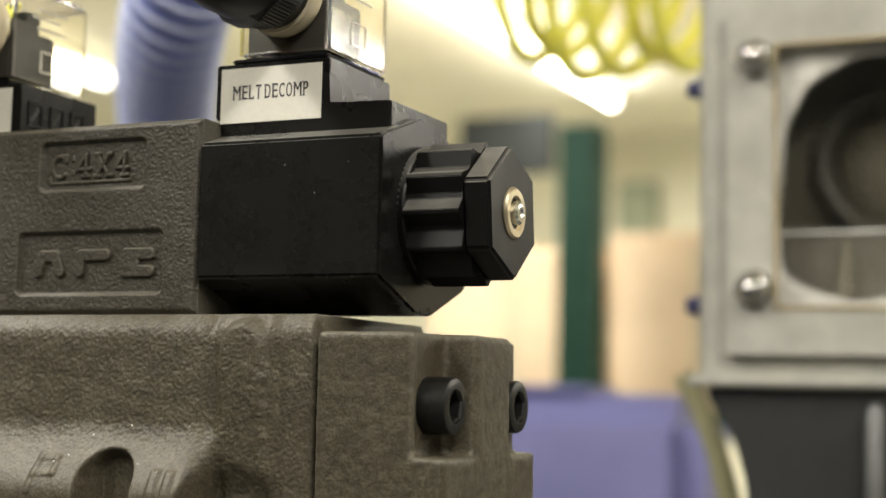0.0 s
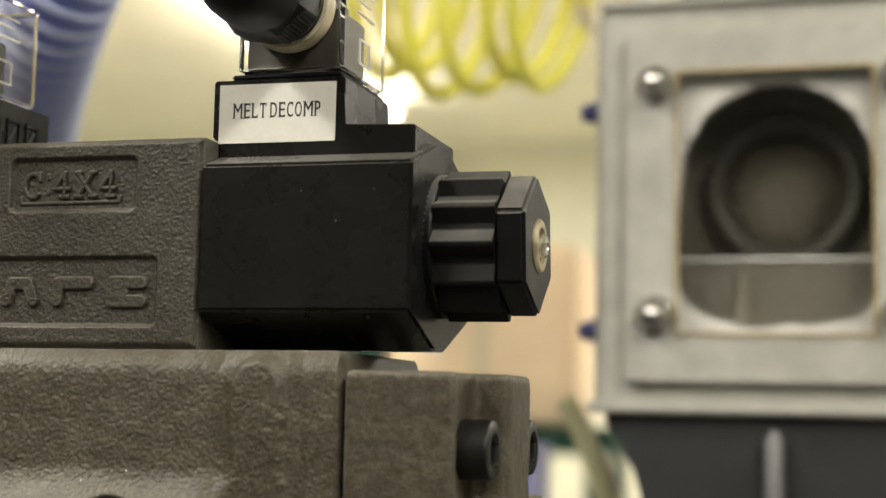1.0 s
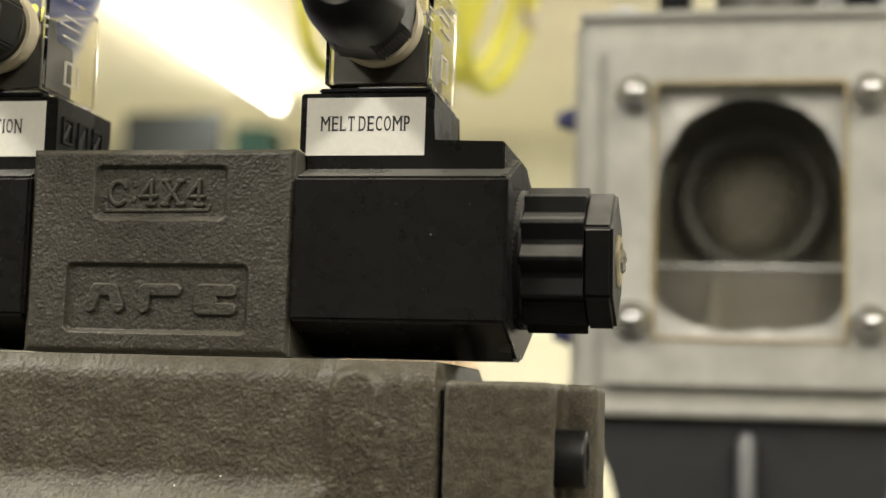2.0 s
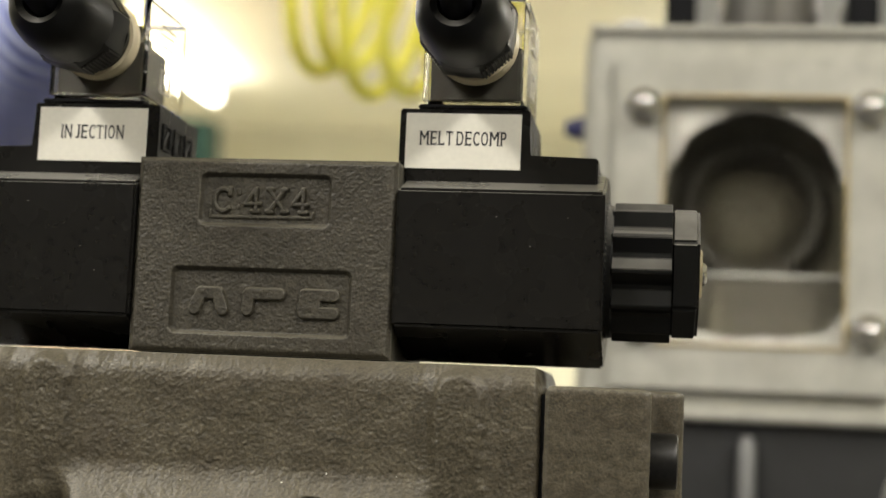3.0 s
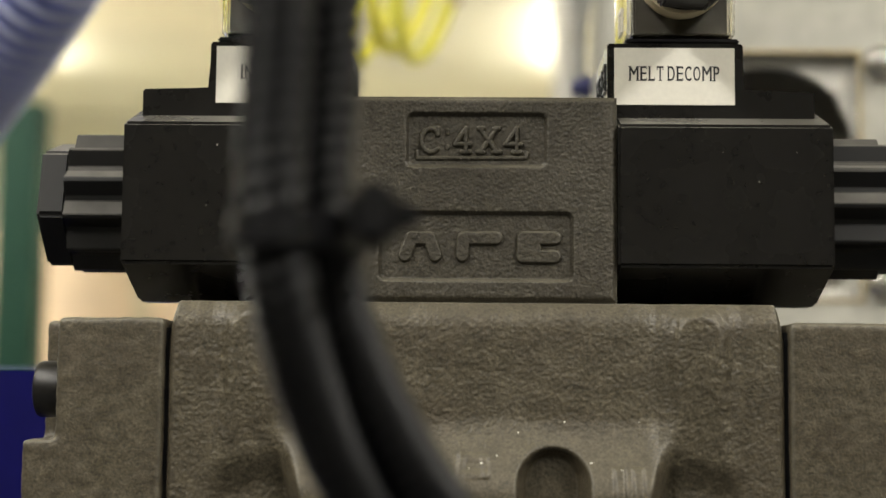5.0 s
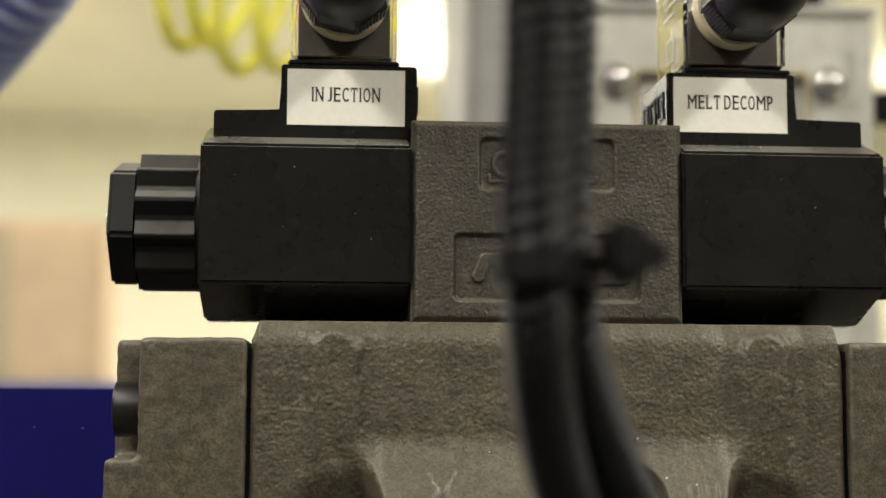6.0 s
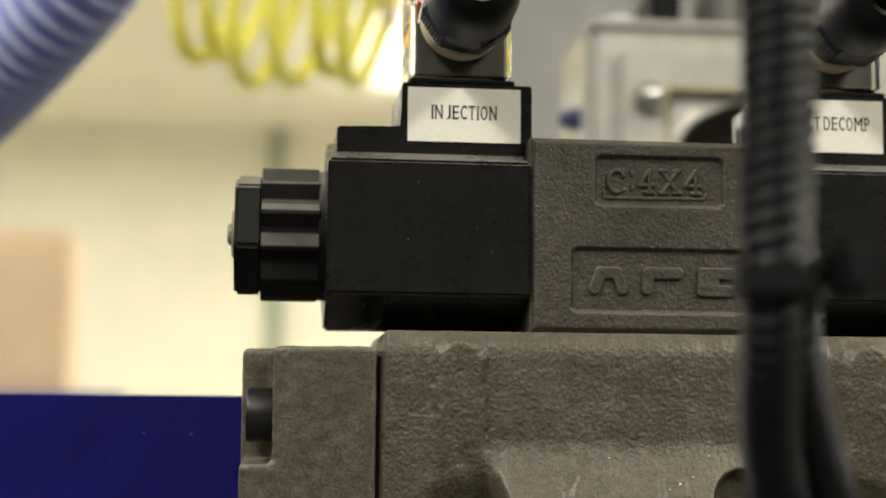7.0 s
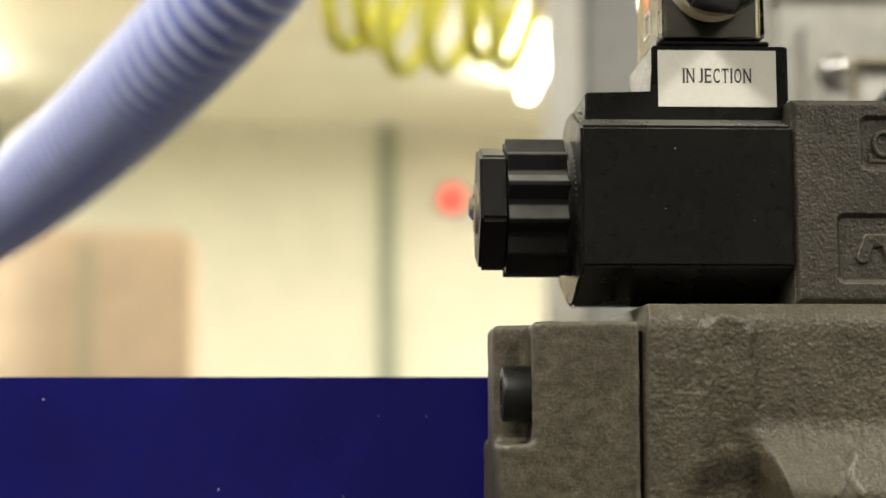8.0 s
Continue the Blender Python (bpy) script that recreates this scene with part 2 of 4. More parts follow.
# ---- the room ----
put("floor", box(-9, 9, -5, WALL_Y + 0.2, FLOOR - 0.1, FLOOR), CONCRETE)["kind"] = "structure"
put("ceiling", box(-9, 9, -5, WALL_Y + 0.2, CEIL, CEIL + 0.1), CEILING)["kind"] = "structure"
put("wall_north", box(-9, 9, WALL_Y, WALL_Y + 0.2, FLOOR, CEIL), WALL)["kind"] = "structure"
# unseen wall behind the camera, greyed to dim reflections on the black plastic
put("wall_south", box(-9, 9, -5.2, -5, FLOOR, CEIL), WALL_DIM)["kind"] = "structure"
put("wall_west", box(-9.2, -9, -5, WALL_Y, FLOOR, CEIL), WALL)["kind"] = "structure"
put("wall_east", box(9, 9.2, -5, WALL_Y, FLOOR, CEIL), WALL)["kind"] = "structure"


def fixture(x, y0, y1, power, wide=0.06, up=0.0):
    """A fluorescent fixture along y, with its housing, a lit tube and the lamp that throws its light."""
    root = thing("ceiling_light", (x, (y0 + y1) / 2, CEIL), "lit fluorescent tube fixture under the tan ceiling", "ceiling light", "ceiling lights")
    h = (y1 - y0) / 2
    part("housing", prism([(-0.07, 0), (-0.045, -0.05), (0.045, -0.05), (0.07, 0)], "y", -h, h), CEILING, root)
    part("tube", lathe([(-h, 0), (-h, 0.030), (h, 0.030), (h, 0)], "y", (0, 0, -0.09), 16), TUBE, root, smooth=40)
    lamp = bpy.data.lights.new("tube_light", "AREA")
    lamp.shape, lamp.size, lamp.size_y, lamp.energy, lamp.color = "RECTANGLE", wide, y1 - y0, power, (1.0, 0.965, 0.90)
    ob = new("tube_light", lamp)
    ob.location = (x, (y0 + y1) / 2, CEIL - 0.16)
    if up:
        # the tube's light that leaves sideways and upwards, past the slim housing
        lamp = bpy.data.lights.new("tube_uplight", "AREA")
        lamp.shape, lamp.size, lamp.size_y, lamp.energy, lamp.color = "RECTANGLE", 0.12, y1 - y0, up, (1.0, 0.965, 0.90)
        ob = new("tube_uplight", lamp)
        ob.matrix_world = pose(x, (y0 + y1) / 2, CEIL - 0.15, rx=180)


fixture(-2.34, 3.2, 7.5, 120, up=30)
fixture(0.60, 6.1, 7.5, 48, up=21)
fixture(-4.7, 3.2, 6.1, 108)
fixture(3.1, 3.2, 7.5, 122, up=40)
fixture(-1.3, -2.6, -0.1, 74, 0.3)
fixture(1.5, -2.6, -0.1, 74, 0.3)

GLYPHS = {"M": 0.98, "E": 0.66, "L": 0.64, "T": 0.70, "D": 0.74, "C": 0.66, "O": 0.74, "P": 0.60, "I": 0.15, "N": 0.80, "J": 0.42}
FEET = {"M": ((0.05, 0), (0.95, 0), (0.05, 1), (0.95, 1)), "E": ((0.1, 0), (0.1, 1)), "L": ((0.1, 0), (0.1, 1)), "T": ((0.5, 0),), "D": ((0.1, 0), (0.1, 1)),
        "P": ((0.1, 0), (0.1, 1)), "I": ((0.5, 0), (0.5, 1)), "N": ((0.06, 0), (0.06, 1), (0.94, 1)), "J": ((0.72, 1),)}
TICKS = {"E": ((0.97, 0.0, 0.2), (0.97, 0.8, 1.0)), "L": ((0.97, 0.0, 0.24),), "T": ((0.03, 0.74, 1.0), (0.97, 0.74, 1.0)), "C": ((0.94, 0.72, 0.98),)}


def printed(words, height, at, material, parent, width):
    """A line of condensed capitals with serifs, printed on a face that looks along -y."""
    space, gap = 0.0, 0.25
    total = sum(GLYPHS.get(c, space) + gap for c in words) - gap
    k = width / (total * height)
    bm, cursor = bmesh.new(), -width / 2
    for c in words:
        if c == " ":
            cursor += (space + gap) * k * height
            continue
        w = GLYPHS[c] * k * height
        cu = bpy.data.curves.new("glyph", "FONT")
        cu.body, cu.resolution_u = c, 4
        tmp = bpy.data.objects.new("glyph", cu)
        me = bpy.data.meshes.new_from_object(tmp)
        bpy.data.objects.remove(tmp)
        co = np.array([v.co[:] for v in me.vertices])
        lo, hi = co.min(axis=0), co.max(axis=0)
        fit_m = Matrix.Diagonal((w / (hi[0] - lo[0]), height / (hi[1] - lo[1]), 1, 1)) @ Matrix.Translation((-lo[0], -lo[1], 0))
        for n, off in enumerate((-0.013, 0.013)):
            layer = me.copy()
            layer.transform(Matrix.Translation((cursor + off * height, -height / 2, 0.000004 * n)) @ fit_m)
            bm.from_mesh(layer)
            bpy.data.meshes.remove(layer)
        bpy.data.meshes.remove(me)
        bars = [(u * w - 0.10 * height, u * w + 0.10 * height, (0.0 if v == 0 else 0.945) * height, (0.055 if v == 0 else 1.0) * height) for u, v in FEET.get(c, ())]
        bars += [(u * w - 0.024 * height, u * w + 0.024 * height, a * height, b * height) for u, a, b in TICKS.get(c, ())]
        for x0, x1, z0, z1 in bars:
            bm.faces.new([bm.verts.new((cursor + x, z - height / 2, 0.00001)) for x, z in ((x0, z0), (x1, z0), (x1, z1), (x0, z1))])
        cursor += w + gap * k * height
    bmesh.ops.transform(bm, matrix=Matrix.Translation(at) @ Matrix.Rotation(radians(90), 4, "X"), verts=bm.verts)
    return part("lettering", bm, material, parent)


def arc(cx, cz, rx, rz, a0, a1, n=10):
    p = [(cx + rx * math.cos(radians(a0 + (a1 - a0) * i / n)), cz + rz * math.sin(radians(a0 + (a1 - a0) * i / n))) for i in range(n + 1)]
    return [(*u, *v) for u, v in zip(p, p[1:])]


def four(x):
    """The strokes of a 4 whose left edge stands at x."""
    return [(x + 0.0028, 0.0424, x + 0.0002, 0.0385), (x + 0.0002, 0.0385, x + 0.0040, 0.0385), (x + 0.0029, 0.0424, x + 0.0029, 0.0366), (x + 0.0020, 0.0366, x + 0.0038, 0.0366)]


# raised casting marks: half width of the stroke, height, strokes
X_STROKES = [(0.0008, 0.0424, 0.0049, 0.0366), (0.0048, 0.0424, 0.0009, 0.0366), (0.0002, 0.0366, 0.0017, 0.0366), (0.0041, 0.0366, 0.0056, 0.0366), (0.0004, 0.0424, 0.0015, 0.0424), (0.0042, 0.0424, 0.0053, 0.0424)]
MARKS = [("cast_letter", 0.00050, 0.0010, arc(-0.0113, 0.0394, 0.0023, 0.0029, 45, 315) + [(-0.0096, 0.0424, -0.0096, 0.0408)]),
         ("cast_colon", 0.00045, 0.0007, [(-0.0073, 0.0375, -0.0072, 0.0380), (-0.0073, 0.0420, -0.0072, 0.0412)]),
         ("cast_numeral", 0.00050, 0.0010, four(-0.0056)), ("cast_letter", 0.00050, 0.0010, X_STROKES), ("cast_numeral", 0.00050, 0.0010, four(0.0068)),
         ("cast_line", 0.00040, 0.0006, [(-0.0145, 0.0350, 0.0120, 0.0352), (-0.0145, 0.0350, -0.0146, 0.0366), (0.0120, 0.0352, 0.0124, 0.0364)]),
         ("raised_mark", 0.00150, 0.0012, [(-0.0173, 0.0113, -0.0157, 0.0152), (-0.0157, 0.0154, -0.0113, 0.0154), (-0.0113, 0.0152, -0.0099, 0.0113)]),
         ("raised_mark", 0.00150, 0.0012, [(-0.0034, 0.0113, -0.0031, 0.0152), (-0.0031, 0.0155, 0.0048, 0.0155)]),
         ("raised_mark", 0.00150, 0.0012, [(0.0112, 0.0111, 0.0189, 0.0111), (0.0112, 0.0111, 0.0114, 0.0155), (0.0114, 0.0156, 0.0190, 0.0156), (0.0120, 0.0133, 0.0142, 0.0133)])]


def raised_mark(name, half, high, strokes, parent):
    """A soft-edged casting mark that swells out of the floor of a recessed panel."""
    step, pad = 0.00017, half + 0.0006
    x0, x1 = min(min(p[0], p[2]) for p in strokes) - pad, max(max(p[0], p[2]) for p in strokes) + pad
    z0, z1 = min(min(p[1], p[3]) for p in strokes) - pad, max(max(p[1], p[3]) for p in strokes) + pad
    nx, nz = int((x1 - x0) / step), int((z1 - z0) / step)
    bm, grid = bmesh.new(), {}
    for j in range(nz + 1):
        for i in range(nx + 1):
            x, z, best = x0 + step * i, z0 + step * j, 0.0
            for ax, az, bx, bz in strokes:
                dx, dz = bx - ax, bz - az
                k = min(1.0, max(0.0, ((x - ax) * dx + (z - az) * dz) / (dx * dx + dz * dz)))
                away = math.hypot(x - ax - k * dx, z - az - k * dz)
                best = max(best, 1 - smoothstep(half - 0.00025, half + 0.00040, away))
            if best > 0.004:
                rough = noise.noise((x * 850, z * 850, 3.0)) + noise.noise((x * 1700, z * 1700, 7.0))
                grid[i, j] = bm.verts.new((x, 0.00155 - high * best + 0.00008 * rough, z))
    for i, j in grid:
        quad = [grid.get(c) for c in ((i, j), (i + 1, j), (i + 1, j + 1), (i, j + 1))]
        if all(quad):
            bm.faces.new(quad)
    # walls back into the panel close the mark behind
    for e in [e for e in bm.edges if e.is_boundary]:
        p, q = e.verts
        bm.faces.new((p, q, bm.verts.new((q.co.x, 0.0022, q.co.z)), bm.verts.new((p.co.x, 0.0022, p.co.z))))
    return part(name, bm, IRON_BODY, parent, smooth=60)


def cast_plate(name, parent):
    """The body block, whose front face carries two recessed panels with raised marks."""
    bm = bmesh.new()
    nx, nz = 270, 200
    w, h = 0.034, 0.0502
    rim = [(-0.0170, 0.0168, 0.0330, 0.0459), (-0.0233, 0.0232, 0.0052, 0.0217)]

    def depth(x, z):
        d = 0.0
        for x0, x1, z0, z1 in rim:
            # rounded corners, drafted walls
            ex, ez = min(x - x0, x1 - x), min(z - z0, z1 - z)
            e = min(ex, ez)
            if ex < 0.0016 and ez < 0.0016:
                e = 0.0016 - math.hypot(0.0016 - ex, 0.0016 - ez)
            d = max(d, 0.0014 * smoothstep(-0.0005, 0.0006, e))
        edge = min(x + w, w - x, z, h - z)
        d += 0.0013 * (1 - smoothstep(0, 0.0018, edge)) ** 2
        n = 0.4 * noise.noise((x * 260, z * 260, 5.0)) + 0.7 * noise.noise((x * 850, z * 850, 3.0)) + 0.9 * noise.noise((x * 1700, z * 1700, 7.0))
        return d + 0.00014 * n
    rows = []
    for j in range(nz + 1):
        z = h * j / nz
        rows.append([bm.verts.new((-w + 2 * w * i / nx, depth(-w + 2 * w * i / nx, z), z)) for i in range(nx + 1)])
    for j in range(nz):
        for i in range(nx):
            bm.faces.new((rows[j][i], rows[j][i + 1], rows[j + 1][i + 1], rows[j + 1][i]))
    back = {}
    ring = rows[0] + [r[-1] for r in rows[1:]] + rows[-1][-2::-1] + [r[0] for r in rows[-2:0:-1]]
    for v in ring:
        back[v] = bm.verts.new((v.co.x, 0.049, v.co.z))
    for a, b in zip(ring, ring[1:] + ring[:1]):
        bm.faces.new((b, a, back[a], back[b]))
    bm.faces.new([back[v] for v in ring])
    return part(name, bm, IRON_BODY, parent, smooth=50)


# ---- the pilot valve ----
pilot = thing("pilot_valve", (0, 0, 0), "dark olive cast-iron pilot valve body with raised casting marks", "valve")
cast_plate("casting", pilot)
for mark in MARKS:
    raised_mark(*mark, pilot)

# ---- the main valve ----
main = thing("main_valve", (0, 0, -0.0004), "olive-grey rough cast-iron main valve with bolted end caps", "valve")
DEPTH, LOW = 0.056, -0.09


# the cast letters X and P, as strokes on the ledge
STROKES = ((-0.0298, -0.0445, -0.0248, -0.0362), (-0.0293, -0.0362, -0.0243, -0.0445), (-0.0040, -0.0448, -0.0030, -0.0362),
           (-0.0030, -0.0362, 0.0022, -0.0364), (0.0022, -0.0364, 0.0026, -0.0400), (0.0026, -0.0400, -0.0034, -0.0404))


def main_front(x, z, top):
    """How far the front of the casting lies back from the foremost plane at a place."""
    ax = abs(x)
    y = 0.0
    # the two bosses: broad ribs down the front, rounded off like an arch just under the top
    across = abs(ax - 0.0527) / 0.0072
    arch = math.hypot(across, max(0.0, (z + 0.0085) / 0.0076))
    boss = 1 - smoothstep(0.64, 1.08, arch + 0.08 * noise.noise((x * 420, z * 420, 8.0)))
    fade = 1 - 0.75 * smoothstep(0.012, 0.040, -z)
    y -= 0.0017 * boss * fade
    y += 0.0006 * (1 - smoothstep(0.0, 0.0032, abs(ax - 0.0625))) + 0.0005 * (1 - smoothstep(0.0, 0.003, abs(ax - 0.0432)))
    # a sloping, dusty shoulder along the top edge
    d = top - z
    y += 0.0011 * math.log1p(math.exp(min(30.0, (0.0034 + 0.0006 * noise.noise((x * 150, 0.0, 4.0)) - d) / 0.0011))) * (1 - 0.85 * boss)
    e = 0.0728 - ax
    if e < 0.0022:
        k = 1 - e / 0.0022
        y += 0.0022 * (1 - math.sqrt(max(0, 1 - k * k)))
    half = 0.0462 - 0.30 * max(0.0, -0.031 - z)
    inside = smoothstep(-0.0026, 0.0026, half - ax)
    ledge = smoothstep(0.0265, 0.046, -z) * inside
    r = math.hypot(x - 0.0181, max(0.0, z + 0.0421))
    pocket = 1 - smoothstep(0.0058, 0.0090, r)
    y -= 0.0092 * ledge * (1 - pocket)
    y += 0.0012 * pocket * smoothstep(0.031, 0.036, -z)
    scoop = smoothstep(0.0, 0.003, ax - half) * (1 - smoothstep(0.058, 0.064, ax)) * smoothstep(0.034, 0.044, -z - 0.3 * max(0, ax - 0.05))
    y += 0.0035 * scoop
    for u0, v0, u1, v1 in STROKES:
        du, dv = u1 - u0, v1 - v0
        k = min(1.0, max(0.0, ((x - u0) * du + (z - v0) * dv) / (du * du + dv * dv)))
        y -= 0.00032 * (1 - smoothstep(0.0003, 0.0014, math.hypot(x - u0 - k * du, z - v0 - k * dv)))
    for u, v, w, h in ((0.0332, -0.0425, 0.0012, 0.004), (0.0375, -0.0425, 0.0012, 0.004)):
        y -= 0.0007 * smoothstep(-0.0006, 0.0006, min(w - abs(x - u), h - abs(z - v)))
    y -= 0.00008 * boss * noise.noise((x * 900, z * 900, 3.0))
    rough = 0.6 * noise.noise((x * 330, z * 330, 1.0)) + 0.7 * noise.noise((x * 850, z * 950, 5.0)) + 0.8 * noise.noise((x * 1600, z * 1650, 9.0))
    calm = 1 - 0.75 * ledge
    return y - 0.00018 * rough * calm - 0.0005 * noise.noise((x * 60, z * 60, 2.0))


def main_casting(parent):
    bm = bmesh.new()
    nx, nz, w = 480, 300, 0.0728
    rows = []
    for j in range(nz + 1):
        row = []
        for i in range(nx + 1):
            x = -w + 2 * w * i / nx
            top = -0.0046 * smoothstep(0.0706, 0.0729, abs(x))
            z = LOW + (top - LOW) * j / nz
            row.append(bm.verts.new((x, -0.0062 + main_front(x, z, top), z)))
        rows.append(row)
    for j in range(nz):
        for i in range(nx):
            bm.faces.new((rows[j][i], rows[j][i + 1], rows[j + 1][i + 1], rows[j + 1][i]))
    ring = rows[0] + [r[-1] for r in rows[1:]] + rows[-1][-2::-1] + [r[0] for r in rows[-2:0:-1]]
    back = {v: bm.verts.new((v.co.x, DEPTH, v.co.z)) for v in ring}
    for a, b in zip(ring, ring[1:] + ring[:1]):
        bm.faces.new((b, a, back[a], back[b]))
    bm.faces.new([back[v] for v in ring])
    return part("casting", bm, IRON, parent, smooth=55)


casting = main_casting(main)


def cap_screw(parent, s, y, z):
    """A socket-head screw whose axis runs along x."""
    x0, x1 = s * 0.0975, s * 0.1057
    bm = bmesh.new()
    prof = [(x0, 0.0), (x0, 0.0068), (x1 - s * 0.0010, 0.0068), (x1 - s * 0.0003, 0.0065), (x1, 0.0058), (x1, 0.0040)]
    lathe(prof, "x", (0, y, z), 40, bm)
    head = part("cap_screw", bm, BOLT, parent, "blackened socket-head cap screw", smooth=40)
    bm = bmesh.new()
    lathe([(x1, 0.0041), (x1 - s * 0.0006, 0.0035), (x1 - s * 0.0045, 0.0033), (x1 - s * 0.0045, 0)], "x", (0, y, z), 6, bm, 0.3)
    part("hex_socket", bm, BOLT, head)


def end_cap(s):
    bm = bmesh.new()
    upper = [(0.0736, -0.0072), (0.0968, -0.0072), (0.0990, -0.0066), (0.0994, -0.0054), (0.0984, -0.0044), (0.0984, 0.0100), (0.0994, 0.0112),
             (0.1054, 0.0114), (0.1068, 0.0126), (0.1070, 0.0145), (0.1070, 0.0325), (0.1062, 0.0342), (0.1012, 0.0350), (0.0988, 0.0370), (0.0988, DEPTH), (0.0736, DEPTH)]
    lower = upper[:1] + [upper[1]] + [(0.1046, -0.0072), (0.1062, -0.0066), (0.1070, -0.0050), (0.1070, 0.0145), (0.1070, 0.0325), (0.1070, 0.0490), (0.1058, 0.0530), (0.1040, DEPTH)] + upper[14:]
    at = [{}, {}, {}]
    for n, (pts, z) in enumerate(((lower, LOW), (lower, -0.0333), (upper, -0.0043))):
        for p in pts:
            at[n][p] = bm.verts.new((s * p[0], p[1], z))
    floor_z = {p: at[1].get(p) or bm.verts.new((s * p[0], p[1], -0.0333)) for p in upper}
    bm.faces.new([at[0][p] for p in lower])
    bm.faces.new([at[2][p] for p in upper])
    for p, q in zip(lower, lower[1:] + lower[:1]):
        bm.faces.new((at[0][p], at[0][q], at[1][q], at[1][p]))
    for p, q in zip(upper, upper[1:] + upper[:1]):
        bm.faces.new((floor_z[p], floor_z[q], at[2][q], at[2][p]))
    bm.faces.new([floor_z[p] for p in upper[1:10]] + [at[1][p] for p in lower[4:1:-1]])
    bm.faces.new([floor_z[p] for p in upper[10:15]] + [at[1][p] for p in lower[9:6:-1]])
    bmesh.ops.recalc_face_normals(bm, faces=bm.faces)
    # a dense skin over the blank, then eased so that every edge and corner is rounded like a casting
    me = bpy.data.meshes.new("blank")
    bm.to_mesh(me)
    bm.free()
    blank = bpy.data.objects.new("blank", me)
    scene.collection.objects.link(blank)
    skin = blank.modifiers.new("skin", "REMESH")
    skin.mode, skin.voxel_size = "VOXEL", 0.0007
    dense = bpy.data.meshes.new_from_object(blank.evaluated_get(bpy.context.evaluated_depsgraph_get()))
    bpy.data.objects.remove(blank)
    bm = bmesh.new()
    bm.from_mesh(dense)
    bpy.data.meshes.remove(dense)
    for _ in range(5):
        bmesh.ops.smooth_vert(bm, verts=bm.verts, factor=0.5, use_axis_x=True, use_axis_y=True, use_axis_z=True)
    bm.normal_update()
    for v in bm.verts:
        p = v.co * 1.0
        k = 0.6 * noise.noise(p * 330) + 0.8 * noise.noise(p * 800) + 0.5 * noise.noise(p * 60)
        v.co += v.normal * 0.00019 * k
    cap = part("end_cap", bm, IRON, main, smooth=80)
    cap_screw(cap, s, 0.0028, -0.0214)
    cap_screw(cap, s, 0.0430, -0.0214)
    part("gasket", box(min(s * 0.0726, s * 0.0737), max(s * 0.0726, s * 0.0737), -0.0046, DEPTH - 0.001, LOW, -0.0066), RUBBER, main)


end_cap(-1)
end_cap(1)
manifold = thing("manifold_block", (0, 0, LOW), "grey steel manifold block under the main valve", "manifold")
part("block", box(-0.12, 0.12, -0.012, 0.056, -0.14, -0.0004), GREY, manifold, bevel=0.002)
# unseen dark table, added so the black plastic reflects something dark below
deck = thing("unseen_dark_table", (0, 0, FLOOR), "unseen dark table added under the manifold block to darken reflections", "machine")
part("plinth", box(-1.2, 0.9, -0.62, 0.055, 0, LOW - 0.1404 - 0.012 - FLOOR), BLUE, deck, bevel=0.004)
part("deck", box(-1.22, 0.92, -0.64, 0.057, LOW - 0.1404 - 0.0119 - FLOOR, LOW - 0.1404 - FLOOR), GREY, deck, bevel=0.002)

# ---- the two solenoids ----
OCT = [(-0.0006, 0.0088), (-0.0006, 0.0433), (0.0205, 0.0508), (0.0300, 0.0508), (0.0508, 0.0433), (0.0508, 0.0088), (0.0300, 0.0008), (0.0205, 0.0008)]
AX_Y, AX_Z = 0.0256, 0.0262


